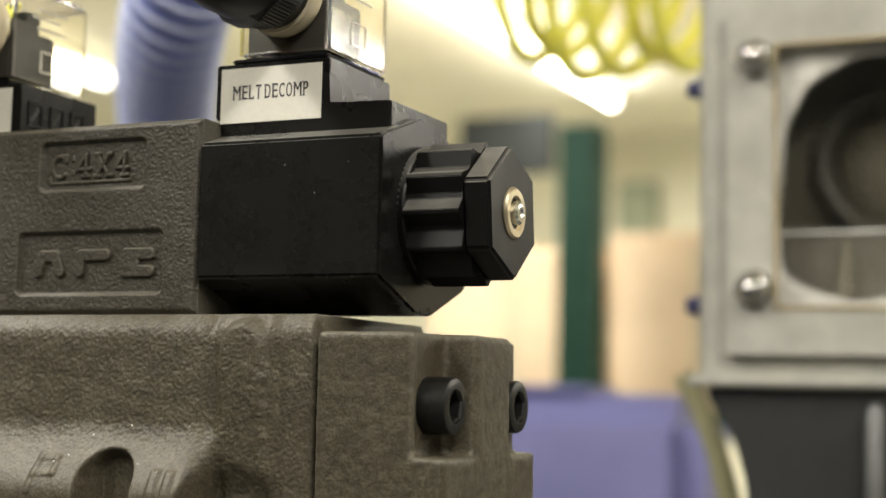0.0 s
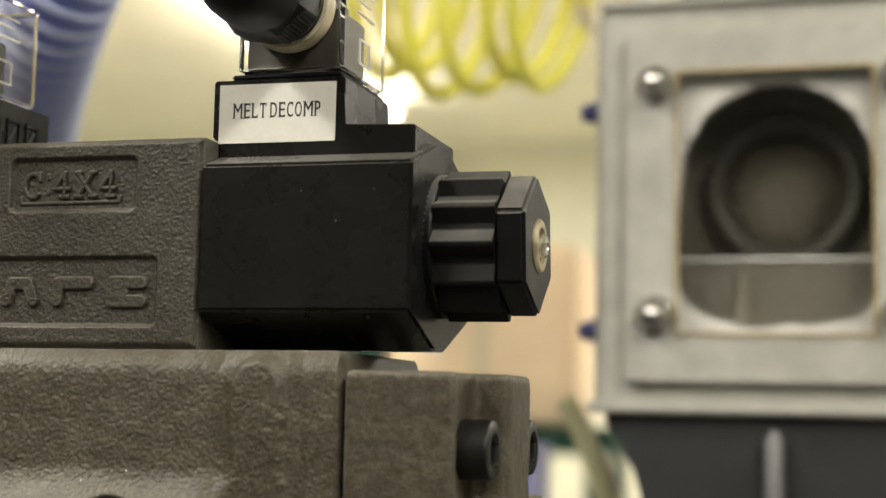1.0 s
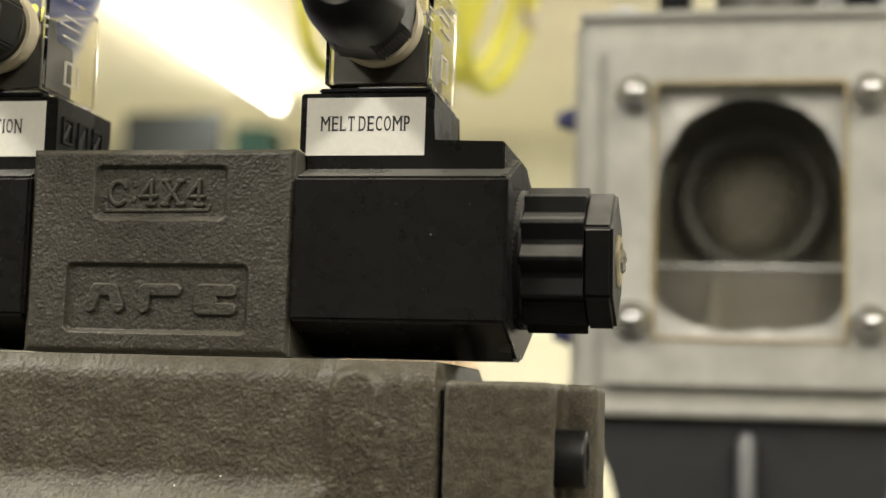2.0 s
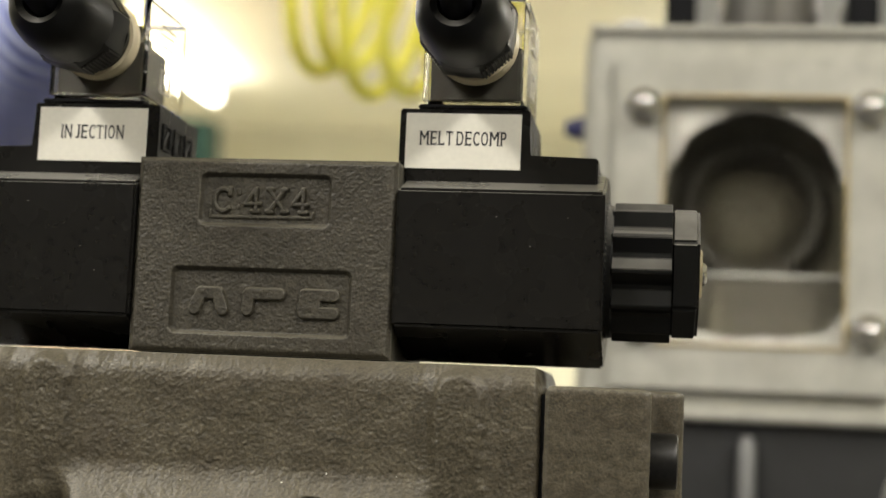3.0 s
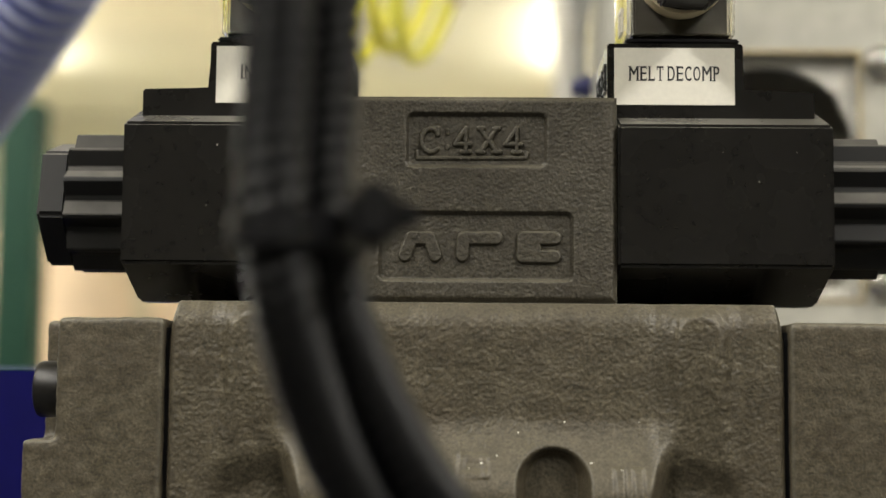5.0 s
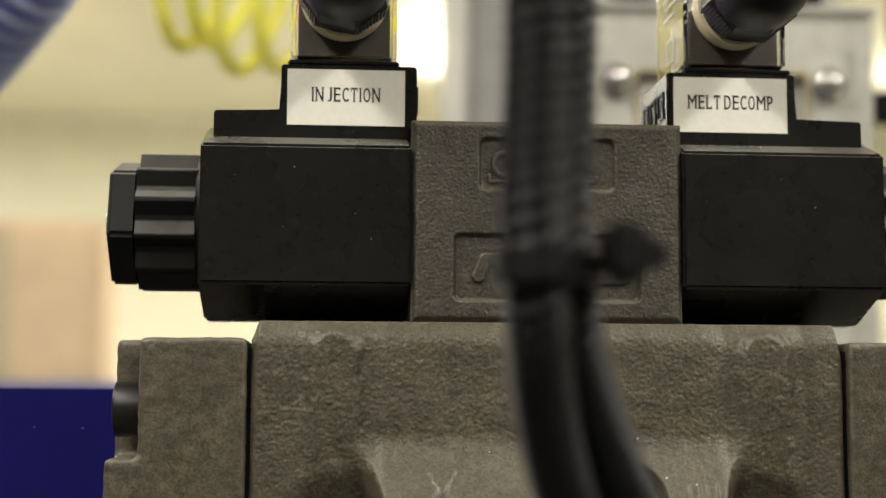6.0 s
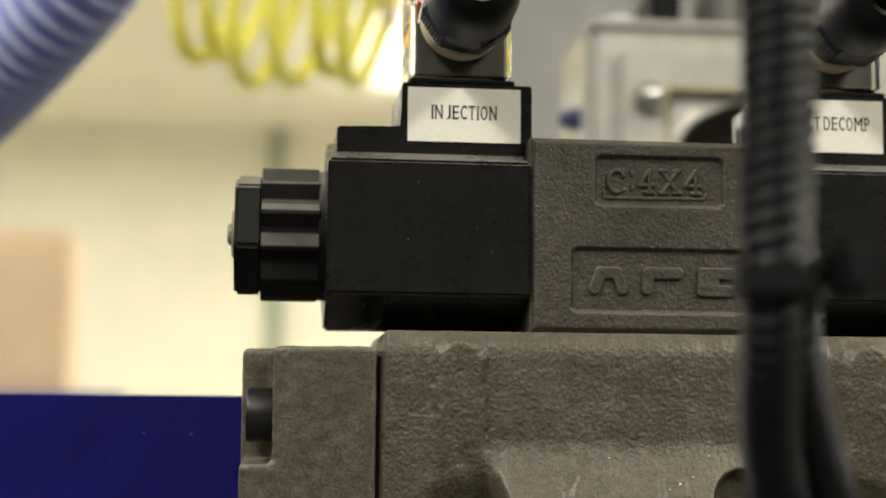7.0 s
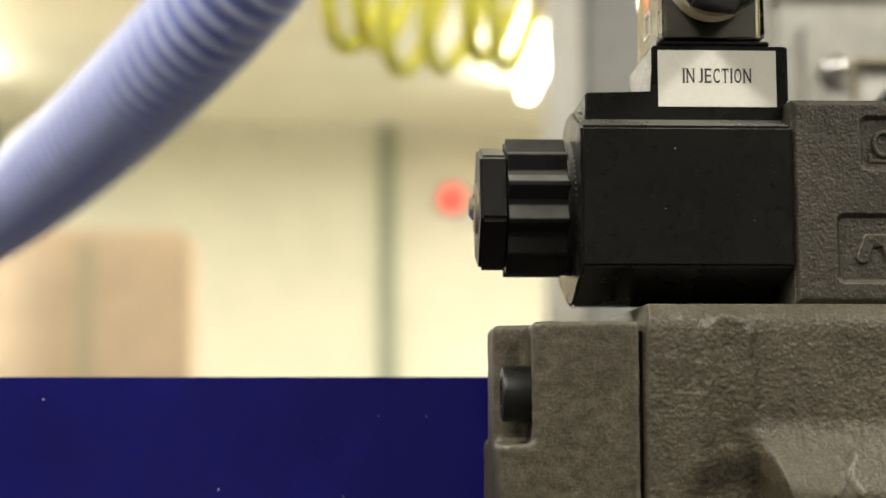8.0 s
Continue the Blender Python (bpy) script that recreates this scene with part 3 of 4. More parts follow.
def solenoid(s, label):
    so = thing("solenoid", (0, 0, 0), label, "solenoid", "solenoids on the pilot valve")
    part("coil", prism(OCT, "x", s * 0.0342, s * 0.0862), BLACK, so, bevel=0.0007, segments=2, smooth=30)
    # serrated collar
    bm = bmesh.new()
    teeth = [(AX_Y + (0.0175 if k % 2 else 0.01725) * math.cos(math.pi * k / 66), AX_Z + (0.0175 if k % 2 else 0.01725) * math.sin(math.pi * k / 66)) for k in range(132)]
    prism(teeth, "x", s * 0.0860, s * 0.0866, bm)
    lathe([(s * 0.0865, 0.0), (s * 0.0865, 0.0174), (s * 0.0876, 0.0174), (s * 0.0881, 0.0170), (s * 0.0881, 0.0)], "x", (0, AX_Y, AX_Z), 64, bm)
    part("collar", bm, BLACK_MATT, so, smooth=30)
    # fluted knob
    bm = bmesh.new()
    prof = []
    ridge = 16.5 if s < 0 else 4
    for k in range(12):
        a0 = radians(30 * k + ridge)
        for da, r in ((-1.6, 0.0181), (1.6, 0.0181), (12.5, 0.0154), (17.5, 0.0154)):
            prof.append((AX_Y + r * math.cos(a0 + radians(da)), AX_Z + r * math.sin(a0 + radians(da))))
    prism(prof, "x", s * 0.0880, s * 0.1030, bm)
    knob = part("retaining_nut", bm, BLACK_MATT, so, bevel=0.00015)
    bm = bmesh.new()
    turn = 97 if s > 0 else 196
    hexa = [(AX_Y + 0.0171 * math.cos(radians(turn + 60 * k)), AX_Z + 0.0171 * math.sin(radians(turn + 60 * k))) for k in range(6)]
    prism(hexa, "x", s * 0.1026, s * 0.1100, bm)
    part("hex_end", bm, BLACK_MATT, knob, bevel=0.0009, segments=3, smooth=30)
    bm = bmesh.new()
    x1 = s * 0.1103
    lathe([(x1 - s * 0.002, 0.0068), (x1, 0.0066), (x1 + s * 0.0006, 0.0060), (x1 + s * 0.0006, 0.0044), (x1 - s * 0.0004, 0.0040), (x1 - s * 0.0004, 0)], "x", (0, AX_Y, AX_Z), 40, bm)
    plug = part("core_plug", bm, BRASS, so, "pale brass core plug", smooth=30)
    bm = bmesh.new()
    lathe([(x1 - s * 0.001, 0.0031), (x1 + s * 0.0012, 0.0030), (x1 + s * 0.0018, 0.0023), (x1 + s * 0.0019, 0.0014), (x1 + s * 0.0013, 0.0010), (x1 + s * 0.0013, 0)], "x", (0, AX_Y, AX_Z), 24, bm)
    part("override_pin", bm, STEEL, plug, smooth=30)
    # stepped terminal base
    shoulder = 0.0662 if s > 0 else 0.0670
    prof = [(0.0344, 0.0455), (0.0838, 0.0455), (0.0838, 0.0534), (shoulder, 0.0534), (shoulder, 0.0655), (0.0324, 0.0655), (0.0324, 0.0512), (0.0344, 0.0508)]
    base = part("terminal_base", prism([(s * x, z) for x, z in prof], "y", 0.0086, 0.0426), BLACK, so, bevel=0.0004, smooth=30)
    for k in range(3):
        y = 0.0150 + 0.0092 * k
        bm = bmesh.new()
        x0, x1 = sorted((s * 0.0324, s * 0.0319))
        for b in ((y - 0.0030, y - 0.0024, 0.0540, 0.0610), (y + 0.0024, y + 0.0030, 0.0540, 0.0610), (y - 0.0024, y + 0.0024, 0.0604, 0.0610), (y - 0.0024, y + 0.0024, 0.0540, 0.0546)):
            box(x0, x1, b[0], b[1], b[2], b[3], bm)
        slot = part("vent_slot", bm, BLACK_MATT, base)
        part("vent_blade", prism([(y - 0.0016, 0.0550), (y + 0.0018, 0.0592), (y + 0.0006, 0.0596), (y - 0.0022, 0.0560)], "x", s * 0.0323, s * 0.0321), GREY, slot)
    return so


def sticker(so, s, words, width, cx):
    inset = 0.0014 if s < 0 else 0.0
    x0, x1 = sorted((s * (0.0341 + inset), s * (0.0640 + inset)))
    bm = box(x0, x1, 0.00835, 0.0088, 0.0499, 0.0643)
    lab = part("label", bm, PAPER, so, "white paper label with black capitals")
    printed(words, 0.0037, (cx, 0.00831, 0.0578), INK, lab, width)


right = solenoid(1, "black plastic solenoid with a white melt decomp label")
sticker(right, 1, "MELT DECOMP", 0.0223, 0.0490)
left = solenoid(-1, "black plastic solenoid with a white injection label")
sticker(left, -1, "IN JECTION", 0.0172, -0.0505)


# ---- the plug connectors on the solenoids ----
def shell(x0, x1, y0, y1, z0, z1, w):
    bm = box(x0, x1, y0, y1, z0, z1)
    bmesh.ops.bevel(bm, geom=[e for e in bm.edges], offset=0.0016, segments=3, affect="EDGES")
    inner = box(x0 + w, x1 - w, y0 + w, y1 - w, z0 + w, z1 - w)
    bmesh.ops.reverse_faces(inner, faces=inner.faces)
    me = bpy.data.meshes.new("inner")
    inner.to_mesh(me)
    bm.from_mesh(me)
    bpy.data.meshes.remove(me)
    return bm


def connector(cx, label, lean):
    co = thing("plug_connector", (cx, 0.0, 0.0656), label, "connector", "plug connectors on the solenoids")
    part("gasket", box(-0.0142, 0.0142, 0.0088, 0.0414, 0, 0.0012), RUBBER, co, bevel=0.0004)
    bm = shell(-0.0136, 0.0136, 0.0098, 0.0440, 0.0013, 0.0305, 0.0013)
    me = bpy.data.meshes.new("housing")
    bm.to_mesh(me)
    bm.free()
    me.materials.append(CLEAR)
    me.shade_smooth()
    me.set_sharp_from_angle(angle=radians(30))
    ob = new("housing", me)
    ob.parent = co
    ob.visible_shadow = False
    tagged(ob, "clear polycarbonate housing")
    block = part("terminal_block", box(-0.0118, 0.0118, 0.0122, 0.0300, 0.0028, 0.0175), DARKGREY, co, "dark grey terminal block", bevel=0.0006)
    part("terminal_step", box(-0.0085, 0.0085, 0.0145, 0.0270, 0.0176, 0.0215), DARKGREY, block, bevel=0.0005)
    part("terminal_clamp", box(-0.0070, 0.0070, 0.0230, 0.0290, 0.0216, 0.0250), GREY, block, bevel=0.0004)
    part("wire", tube(bezier([(-0.006, 0.012, 0.018), (-0.007, 0.02, 0.028), (0.0, 0.022, 0.029), (0.004, 0.018, 0.024)], 16), 0.0013, 10), NAVY, co, "blue insulated wire", smooth=60)
    part("wire", tube(bezier([(0.004, 0.012, 0.018), (0.009, 0.018, 0.028), (0.002, 0.026, 0.029), (-0.003, 0.026, 0.024)], 16), 0.0013, 10), YELLOW, co, "yellow insulated wire", smooth=60)
    if cx < 0:
        # red reflection of the hose behind, put in as a strand
        part("wire", tube(bezier([(-0.0108, 0.034, 0.014), (-0.0115, 0.038, 0.022), (-0.011, 0.034, 0.027), (-0.009, 0.028, 0.028)], 14), 0.0014, 10), RED, co, "red strand painted in for the reflection of the red hose", smooth=60)
    # embossed marks on both sides of the housing
    for s in (-1, 1):
        for y0, y1, z0, z1 in ((0.0200, 0.0330, 0.0185, 0.0190), (0.0180, 0.0300, 0.0215, 0.0220), (0.0200, 0.0330, 0.0240, 0.0245), (0.0220, 0.0300, 0.0060, 0.0064),
                               (0.0220, 0.0300, 0.0120, 0.0124), (0.0220, 0.0224, 0.0064, 0.0120), (0.0296, 0.0300, 0.0064, 0.0120)):
            a, b = sorted((s * 0.0135, s * 0.0140))
            part("embossed_bar", box(a, b, y0, y1, z0, z1), PAPER_DIM, ob)
    # threaded boss, compression nut and cap of the cable gland
    c = (0, 0, 0.0178)
    part("gland_ring", lathe([(0.0112, 0.0), (0.0112, 0.0112), (0.0088, 0.0114), (0.0082, 0.0110), (0.0066, 0.0108), (0.0066, 0)], "y", c, 48), CREAM, co, "cream plastic gland ring", smooth=40)
    bm = bmesh.new()
    lathe([(0.0072, 0.0), (0.0072, 0.0098), (0.0040, 0.0098), (0.0036, 0.0106), (0.0010, 0.0114)], "y", c, 48, bm)
    lathe([(0.0014, 0.0), (0.0014, 0.0118), (-0.0006, 0.0124), (-0.0086, 0.0124), (-0.0110, 0.0118), (-0.0110, 0)], "y", c, 8, bm, lean)
    nut = part("gland_nut", bm, BLACK_MATT, co, smooth=25)
    bm = bmesh.new()
    for k in range(8):
        a = lean + math.pi / 8 + math.pi / 4 * k
        if k % 2:
            continue
        for j in range(9):
            off = -0.0040 + 0.0010 * j
            p = Vector((0.01165 * math.cos(a) - off * math.sin(a), 0, 0.01165 * math.sin(a) + off * math.cos(a) + c[2]))
            m = Matrix.Translation(p) @ Matrix.Rotation(-a, 4, "Y")
            rib = box(-0.0003, 0.0003, -0.0082, -0.0004, -0.00028, 0.00028)
            bmesh.ops.transform(rib, matrix=m, verts=rib.verts)
            me = bpy.data.meshes.new("rib")
            rib.to_mesh(me)
            rib.free()
            bm.from_mesh(me)
            bpy.data.meshes.remove(me)
    # ribs paler than the nut, with their highlights put into the colour
    part("grip_ribs", bm, DARKGREY, nut)
    part("gland_cap", lathe([(-0.0104, 0.0), (-0.0104, 0.0116), (-0.0190, 0.0114), (-0.0245, 0.0104), (-0.0285, 0.0086), (-0.0305, 0.0062), (-0.0295, 0.0046), (-0.0250, 0.0042), (-0.0250, 0)], "y", c, 40), BLACK_MATT, co, smooth=40)
    part("cable", tube(bezier([(0, -0.024, 0.0178), (0, -0.042, 0.0178), (0.0, -0.055, 0.035), (0.0, -0.055, 0.10), (0.0, -0.02, 0.25)], 40), 0.0040, 14), RUBBER, co, "black rubber cable", smooth=60)
    return co


connector(0.0511, "clear plug connector with a black gland, above melt decomp", 0.3)
connector(-0.0511, "clear plug connector with a black gland, above injection", 0.2)

# ---- the sight-glass box and its hopper ----
sight = thing("sight_glass_box", (0.1450, 0.38, -0.006), "pale grey sight-glass box with a cloudy bolted cover", "machine part")


def ring_plate(x0, x1, z0, z1, hole, y0, y1):
    """A plate with an opening: hole is the outline (x, z) of the opening, sixteen or more points round it."""
    bm = bmesh.new()
    cx, cz = sum(p[0] for p in hole) / len(hole), sum(p[1] for p in hole) / len(hole)
    outer = []
    for x, z in hole:
        dx, dz = x - cx, z - cz
        k = min(((x1 - cx) if dx > 0 else (x0 - cx)) / dx if dx else 9e9, ((z1 - cz) if dz > 0 else (z0 - cz)) / dz if dz else 9e9)
        outer.append((cx + k * dx, cz + k * dz))
    for cor in ((x0, z0), (x1, z0), (x1, z1), (x0, z1)):
        i = min(range(len(outer)), key=lambda n: (outer[n][0] - cor[0]) ** 2 + (outer[n][1] - cor[1]) ** 2)
        outer[i] = cor
    n = len(hole)
    vi = [[bm.verts.new((p[0], y, p[1])) for p in hole] for y in (y0, y1)]
    vo = [[bm.verts.new((p[0], y, p[1])) for p in outer] for y in (y0, y1)]
    for i in range(n):
        j = (i + 1) % n
        bm.faces.new((vo[0][i], vo[0][j], vi[0][j], vi[0][i]))
        bm.faces.new((vo[1][j], vo[1][i], vi[1][i], vi[1][j]))
        bm.faces.new((vi[0][i], vi[0][j], vi[1][j], vi[1][i]))
        bm.faces.new((vo[0][j], vo[0][i], vo[1][i], vo[1][j]))
    return bm


def rect_outline(x0, x1, z0, z1, n=8):
    pts = [(x0 + (x1 - x0) * i / n, z0) for i in range(n)] + [(x1, z0 + (z1 - z0) * i / n) for i in range(n)]
    return pts + [(x1 - (x1 - x0) * i / n, z1) for i in range(n)] + [(x0, z1 - (z1 - z0) * i / n) for i in range(n)]


def arch_outline(ragged):
    """The torn arch in the foam: a round top, straight sides and an uneven sill."""
    pts = []
    for i in range(13):
        pts.append((-0.0410 + 0.082 * i / 12, 0.0350 + 0.009 * (abs(i - 6) / 6) ** 3))
    for i in range(1, 7):
        pts.append((0.0452, 0.044 + 0.056 * i / 6))
    for i in range(1, 22):
        a = math.pi * i / 22
        pts.append((0.0452 * math.cos(a), 0.100 + 0.049 * math.sin(a)))
    for i in range(6):
        pts.append((-0.0452, 0.100 - 0.056 * i / 6))
    return [(x + ragged * noise.noise((x * 240, z * 240, 0)), z + ragged * noise.noise((x * 240, z * 240, 4))) for x, z in pts]


part("frame", ring_plate(-0.0800, 0.0800, 0.0, 0.1860, rect_outline(-0.060, 0.060, 0.0170, 0.162), 0.0, 0.012), ACRYLIC, sight)
part("frame", ring_plate(-0.0855, 0.0855, 0.0, 0.1860, rect_outline(-0.074, 0.074, 0.012, 0.176), 0.0122, 0.075), ACRYLIC, sight)
part("cover", ring_plate(-0.0690, 0.0655, 0.0085, 0.1735, rect_outline(-0.0445, 0.0435, 0.031, 0.1535), -0.006, -0.0003), ACRYLIC, sight, "cloudy acrylic cover plate", bevel=0.0008)
part("foam_seal", ring_plate(-0.052, 0.052, 0.022, 0.162, arch_outline(0.0030), 0.002, 0.008), FOAM, sight, "torn white foam seal", )
part("seal_line", ring_plate(-0.0455, 0.0445, 0.030, 0.1545, rect_outline(-0.0442, 0.0432, 0.0313, 0.1532), -0.0068, -0.0061), AMBER, sight, "amber line of sealant")
pane = part("pane", box(-0.0446, 0.0436, -0.0035, -0.0020, 0.0306, 0.1536), SMUDGED, sight, "smudged clear acrylic pane")
pane.visible_shadow = False
chamber = part("chamber", ring_plate(-0.0735, 0.0735, 0.013, 0.175, rect_outline(-0.058, 0.058, 0.018, 0.168), 0.016, 0.085), DARK, sight, "dark stained chamber")
part("back_plate", box(-0.0735, 0.0735, 0.0852, 0.090, 0.013, 0.175), DARK, sight)
mouth = [(0.002 + 0.033 * math.cos(2 * math.pi * k / 48), 0.103 + 0.033 * math.sin(2 * math.pi * k / 48)) for k in range(48)]
part("mouth_plate", ring_plate(-0.0575, 0.0575, 0.0185, 0.1675, mouth, 0.0405, 0.0465), DARK, sight, "stained plate with a round mouth", smooth=30)
# the shadow at the mouth's edge, put in as a dark ring
part("mouth_shade_ring", lathe([(0.0404, 0.0385), (0.0340, 0.0375), (0.0322, 0.0345), (0.0345, 0.0300), (0.0440, 0.0270), (0.0600, 0.0262)], "y", (0.002, 0, 0.103), 56), MOUTH_SHADE, sight, "dark ring painting the shadow round the mouth", smooth=60)
part("mouth_disc", lathe([(0.0480, 0.0268), (0.0440, 0.0225), (0.0425, 0.0120), (0.0420, 0.0)], "y", (0.002, 0, 0.102), 48), RESIDUE, sight, "stained residue closing the mouth", smooth=60)
sill = part("sill_block", box(-0.0455, 0.0455, 0.0125, 0.040, 0.020, 0.0672), STEEL_DULL, sight, "dull steel sill block", bevel=0.0012)
part("sill_edge", box(-0.0455, 0.0455, 0.0108, 0.0124, 0.0662, 0.0678), FOAM, sill, "pale edge of the sill")
part("powder_streak", tube([(-0.016, 0.0118, 0.062), (-0.0155, 0.0114, 0.050), (-0.0165, 0.0112, 0.036)], lambda i: (0.002, 0.0045, 0.006)[i], 10), RESIDUE, sill)
for x in (-0.0546, 0.0546):
    for z in (0.0390, 0.1478):
        bm = bmesh.new()
        lathe([(-0.0062, 0.0), (-0.0062, 0.0092), (-0.0078, 0.0092), (-0.0078, 0.0)], "y", (x, 0, z), 32, bm)
        lathe([(-0.0078, 0.0076), (-0.0125, 0.0074), (-0.0138, 0.0060), (-0.0138, 0)], "y", (x, 0, z), 32, bm)
        b = part("screw", bm, STEEL, sight, "zinc-plated domed screw", smooth=40)
        part("screw_tip", lathe([(-0.0137, 0.0034), (-0.0170, 0.0032), (-0.0178, 0.0020), (-0.0178, 0)], "y", (x, 0, z), 16), STEEL, b, smooth=40)
for z in (0.034, 0.1425):
    part("side_screw", lathe([(-0.0856, 0.0062), (-0.0900, 0.0060), (-0.0915, 0.0045), (-0.0960, 0.0040), (-0.0960, 0)], "x", (0, 0.028, z), 20), NAVY, sight, "navy plastic screw cap", smooth=40)
part("top_plate", box(-0.083, 0.083, -0.003, 0.09, 0.1862, 0.1905), ACRYLIC, sight, bevel=0.001)
part("top_screw", lathe([(0.1906, 0.0095), (0.1975, 0.0092), (0.1995, 0.0070), (0.1995, 0)], "z", (-0.0625, 0.03, 0), 28), FOAM, sight, "white domed screw cap", smooth=40)
part("flange_block", box(-0.046, -0.030, 0.02, 0.06, 0.1906, 0.215), RUBBER, sight, bevel=0.002)
part("flange_block", box(0.046, 0.062, 0.02, 0.06, 0.1906, 0.215), RUBBER, sight, bevel=0.002)
part("feed_pipe", lathe([(0.1906, 0.0), (0.1906, 0.026), (0.40, 0.026), (0.40, 0)], "z", (0.008, 0.045, 0), 40), STEEL_DULL, sight, smooth=40)
part("lip", box(-0.0870, 0.0870, -0.007, 0.088, -0.0058, -0.0002), ACRYLIC, sight, bevel=0.0015)

hopper = thing("hopper", (0.1450, 0.38, -0.0120), "dark grey painted steel hopper neck under the sight-glass box", "hopper")
half = [(0.0790, 0.0), (0.0775, -0.006), (0.0700, -0.014), (0.0640, -0.026), (0.0595, -0.042), (0.0570, -0.070), (0.0560, -0.12), (0.0560, -0.30)]
prof = [(x, z) for x, z in half] + [(-x, z) for x, z in half[::-1]]
part("neck", prism(prof, "y", 0.0, 0.080), GREY, hopper, bevel=0.001)
part("rib", tube([(-0.001, -0.002, -0.008), (-0.001, -0.004, -0.011), (-0.001, -0.0045, -0.06), (-0.001, -0.0045, -0.26)], lambda i: 0.0045 if i else 0.003, 14), GREY_RIB, hopper, "light grey vertical rib", smooth=60)
feeder = thing("feeder_barrel", (0.1450, 0.42, -0.3157), "dark grey steel feeder barrel under the hopper", "machine part")
part("barrel", lathe([(-0.35, 0), (-0.35, 0.07), (0.45, 0.07), (0.45, 0)], "x", (0, 0, -0.0702), 40), GREY, feeder, smooth=40)
part("stand", box(-0.06, 0.06, -0.05, 0.05, FLOOR + 0.3157, -0.135), GREY, feeder)
motor = thing("drive_motor", (0.262, 0.36, -0.075), "black cylindrical drive motor with a yellow ring", "motor")
part("shell", lathe([(-0.02, 0), (-0.02, 0.040), (0.10, 0.040), (0.10, 0)], "y", (0, 0, 0), 40), RUBBER, motor, smooth=40)
part("ring", lathe([(-0.021, 0.036), (-0.021, 0.0415), (-0.012, 0.0415), (-0.012, 0.036)], "y", (0, 0, 0), 40), YELLOW_DULL, motor, smooth=40)
part("bracket", box(-0.02, 0.02, 0.02, 0.08, FLOOR + 0.075, -0.038), GREY, motor)
yhose = thing("air_hose", (0.05, 0.47, -0.05), "short pale yellow air hose beside the hopper", "hose")
part("tube", tube(bezier([(-0.02, 0.0, 0.045), (0.0, 0, 0.01), (0.015, -0.02, -0.02), (0.022, 0, -0.09), (0.05, 0.02, -0.35)], 24), 0.006, 12), YELLOW_DULL, yhose, smooth=60)

# ---- the machine body behind ----
blue = thing("machine_bed", (-0.62, 0.06, FLOOR), "dark blue painted steel machine bed beside the valve", "machine")
part("panel", box(-0.72, 0.58, 0.0, 0.012, 0, -0.0166 - FLOOR), BLUE, blue, bevel=0.002)
part("flange", box(-0.72, 0.58, 0.0125, 0.09, -0.030 - FLOOR, -0.0172 - FLOOR), BLUE, blue, bevel=0.001)
tank = thing("oil_tank", (-0.75, 1.1, FLOOR), "violet-blue painted oil tank behind the machine", "tank")
part("shell", box(-0.62, 0.62, 0, 0.14, 0, -0.012 - FLOOR), BLUE_TANK, tank, bevel=0.03, segments=4, smooth=40)
part("lid", box(-0.55, 0.50, 0.02, 0.12, -0.0118 - FLOOR, -0.004 - FLOOR), BLUE_TANK, tank, bevel=0.003)
back = thing("storage_cabinet", (0.39, 1.65, FLOOR), "light grey steel machine cabinet in the workshop", "cabinet")
part("body", box(-0.26, 0.26, 0, 0.5, 0, 1.3 - FLOOR), GREY_LIGHT, back, bevel=0.008)
part("door", box(-0.25, -0.004, -0.012, -0.0005, 0.1, 1.26 - FLOOR), GREY_LIGHT, back, bevel=0.003)
part("door", box(0.004, 0.25, -0.012, -0.0005, 0.1, 1.26 - FLOOR), GREY_LIGHT, back, bevel=0.003)
bench = thing("work_bench", (-1.75, 5.4, FLOOR), "dark green painted steel work bench carrying cardboard boxes", "bench")
part("top", box(-0.95, 1.0, 0, 0.7, -0.16 - FLOOR, -0.052 - FLOOR), GREEN, bench, bevel=0.005)
for x in (-0.9, 0.92):
    for y in (0.05, 0.62):
        part("leg", box(x - 0.03, x + 0.03, y - 0.03, y + 0.03, 0, -0.161 - FLOOR), GREEN, bench)


def carton(x0, x1, z1, label):
    c = thing("cardboard_box", ((x0 + x1) / 2, 5.5, -0.0515), label, "box", "cardboard boxes on the bench")
    h = (x1 - x0) / 2
    part("carton", box(-h, h, 0, 0.45, 0, z1 + 0.0515), CARD, c, bevel=0.02, segments=3)
    part("tape", box(-0.03, 0.03, -0.002, -0.0002, 0.03, z1), CREAM, c)


carton(-1.68, -0.92, 0.66, "plain tan cardboard box with a tape strip on the bench")
carton(-2.48, -1.71, 0.60, "plain pale tan cardboard box on the green bench")
post = put("trim", box(-1.72, -1.575, 5.0, 5.15, FLOOR, 1.02), GREEN)
tagged(post, "dark green painted steel post", "post", kind="structure")
pipe = put("trim", box(-0.185, -0.09, WALL_Y - 0.06, WALL_Y - 0.003, FLOOR, CEIL), GREEN_PALE)
tagged(pipe, "grey-green painted wall duct", "duct", kind="structure")
screen = thing("monitor", (-2.60, 6.6, 1.10), "dark flat monitor on a tall grey pole", "monitor")
part("panel", box(-0.25, 0.25, 0, 0.05, 0, 0.30), SCREEN, screen, bevel=0.006)
part("pole", box(-0.02, 0.02, 0.012, 0.04, FLOOR - 1.10, -0.0005), GREY, screen)
switch = thing("wall_box", (-2.62, WALL_Y - 0.16, 1.02), "grey-green electrical box on the workshop wall", "electrical box")
part("case", box(-0.12, 0.12, 0, 0.155, 0, 0.36), GREEN_PALE, switch, bevel=0.01)
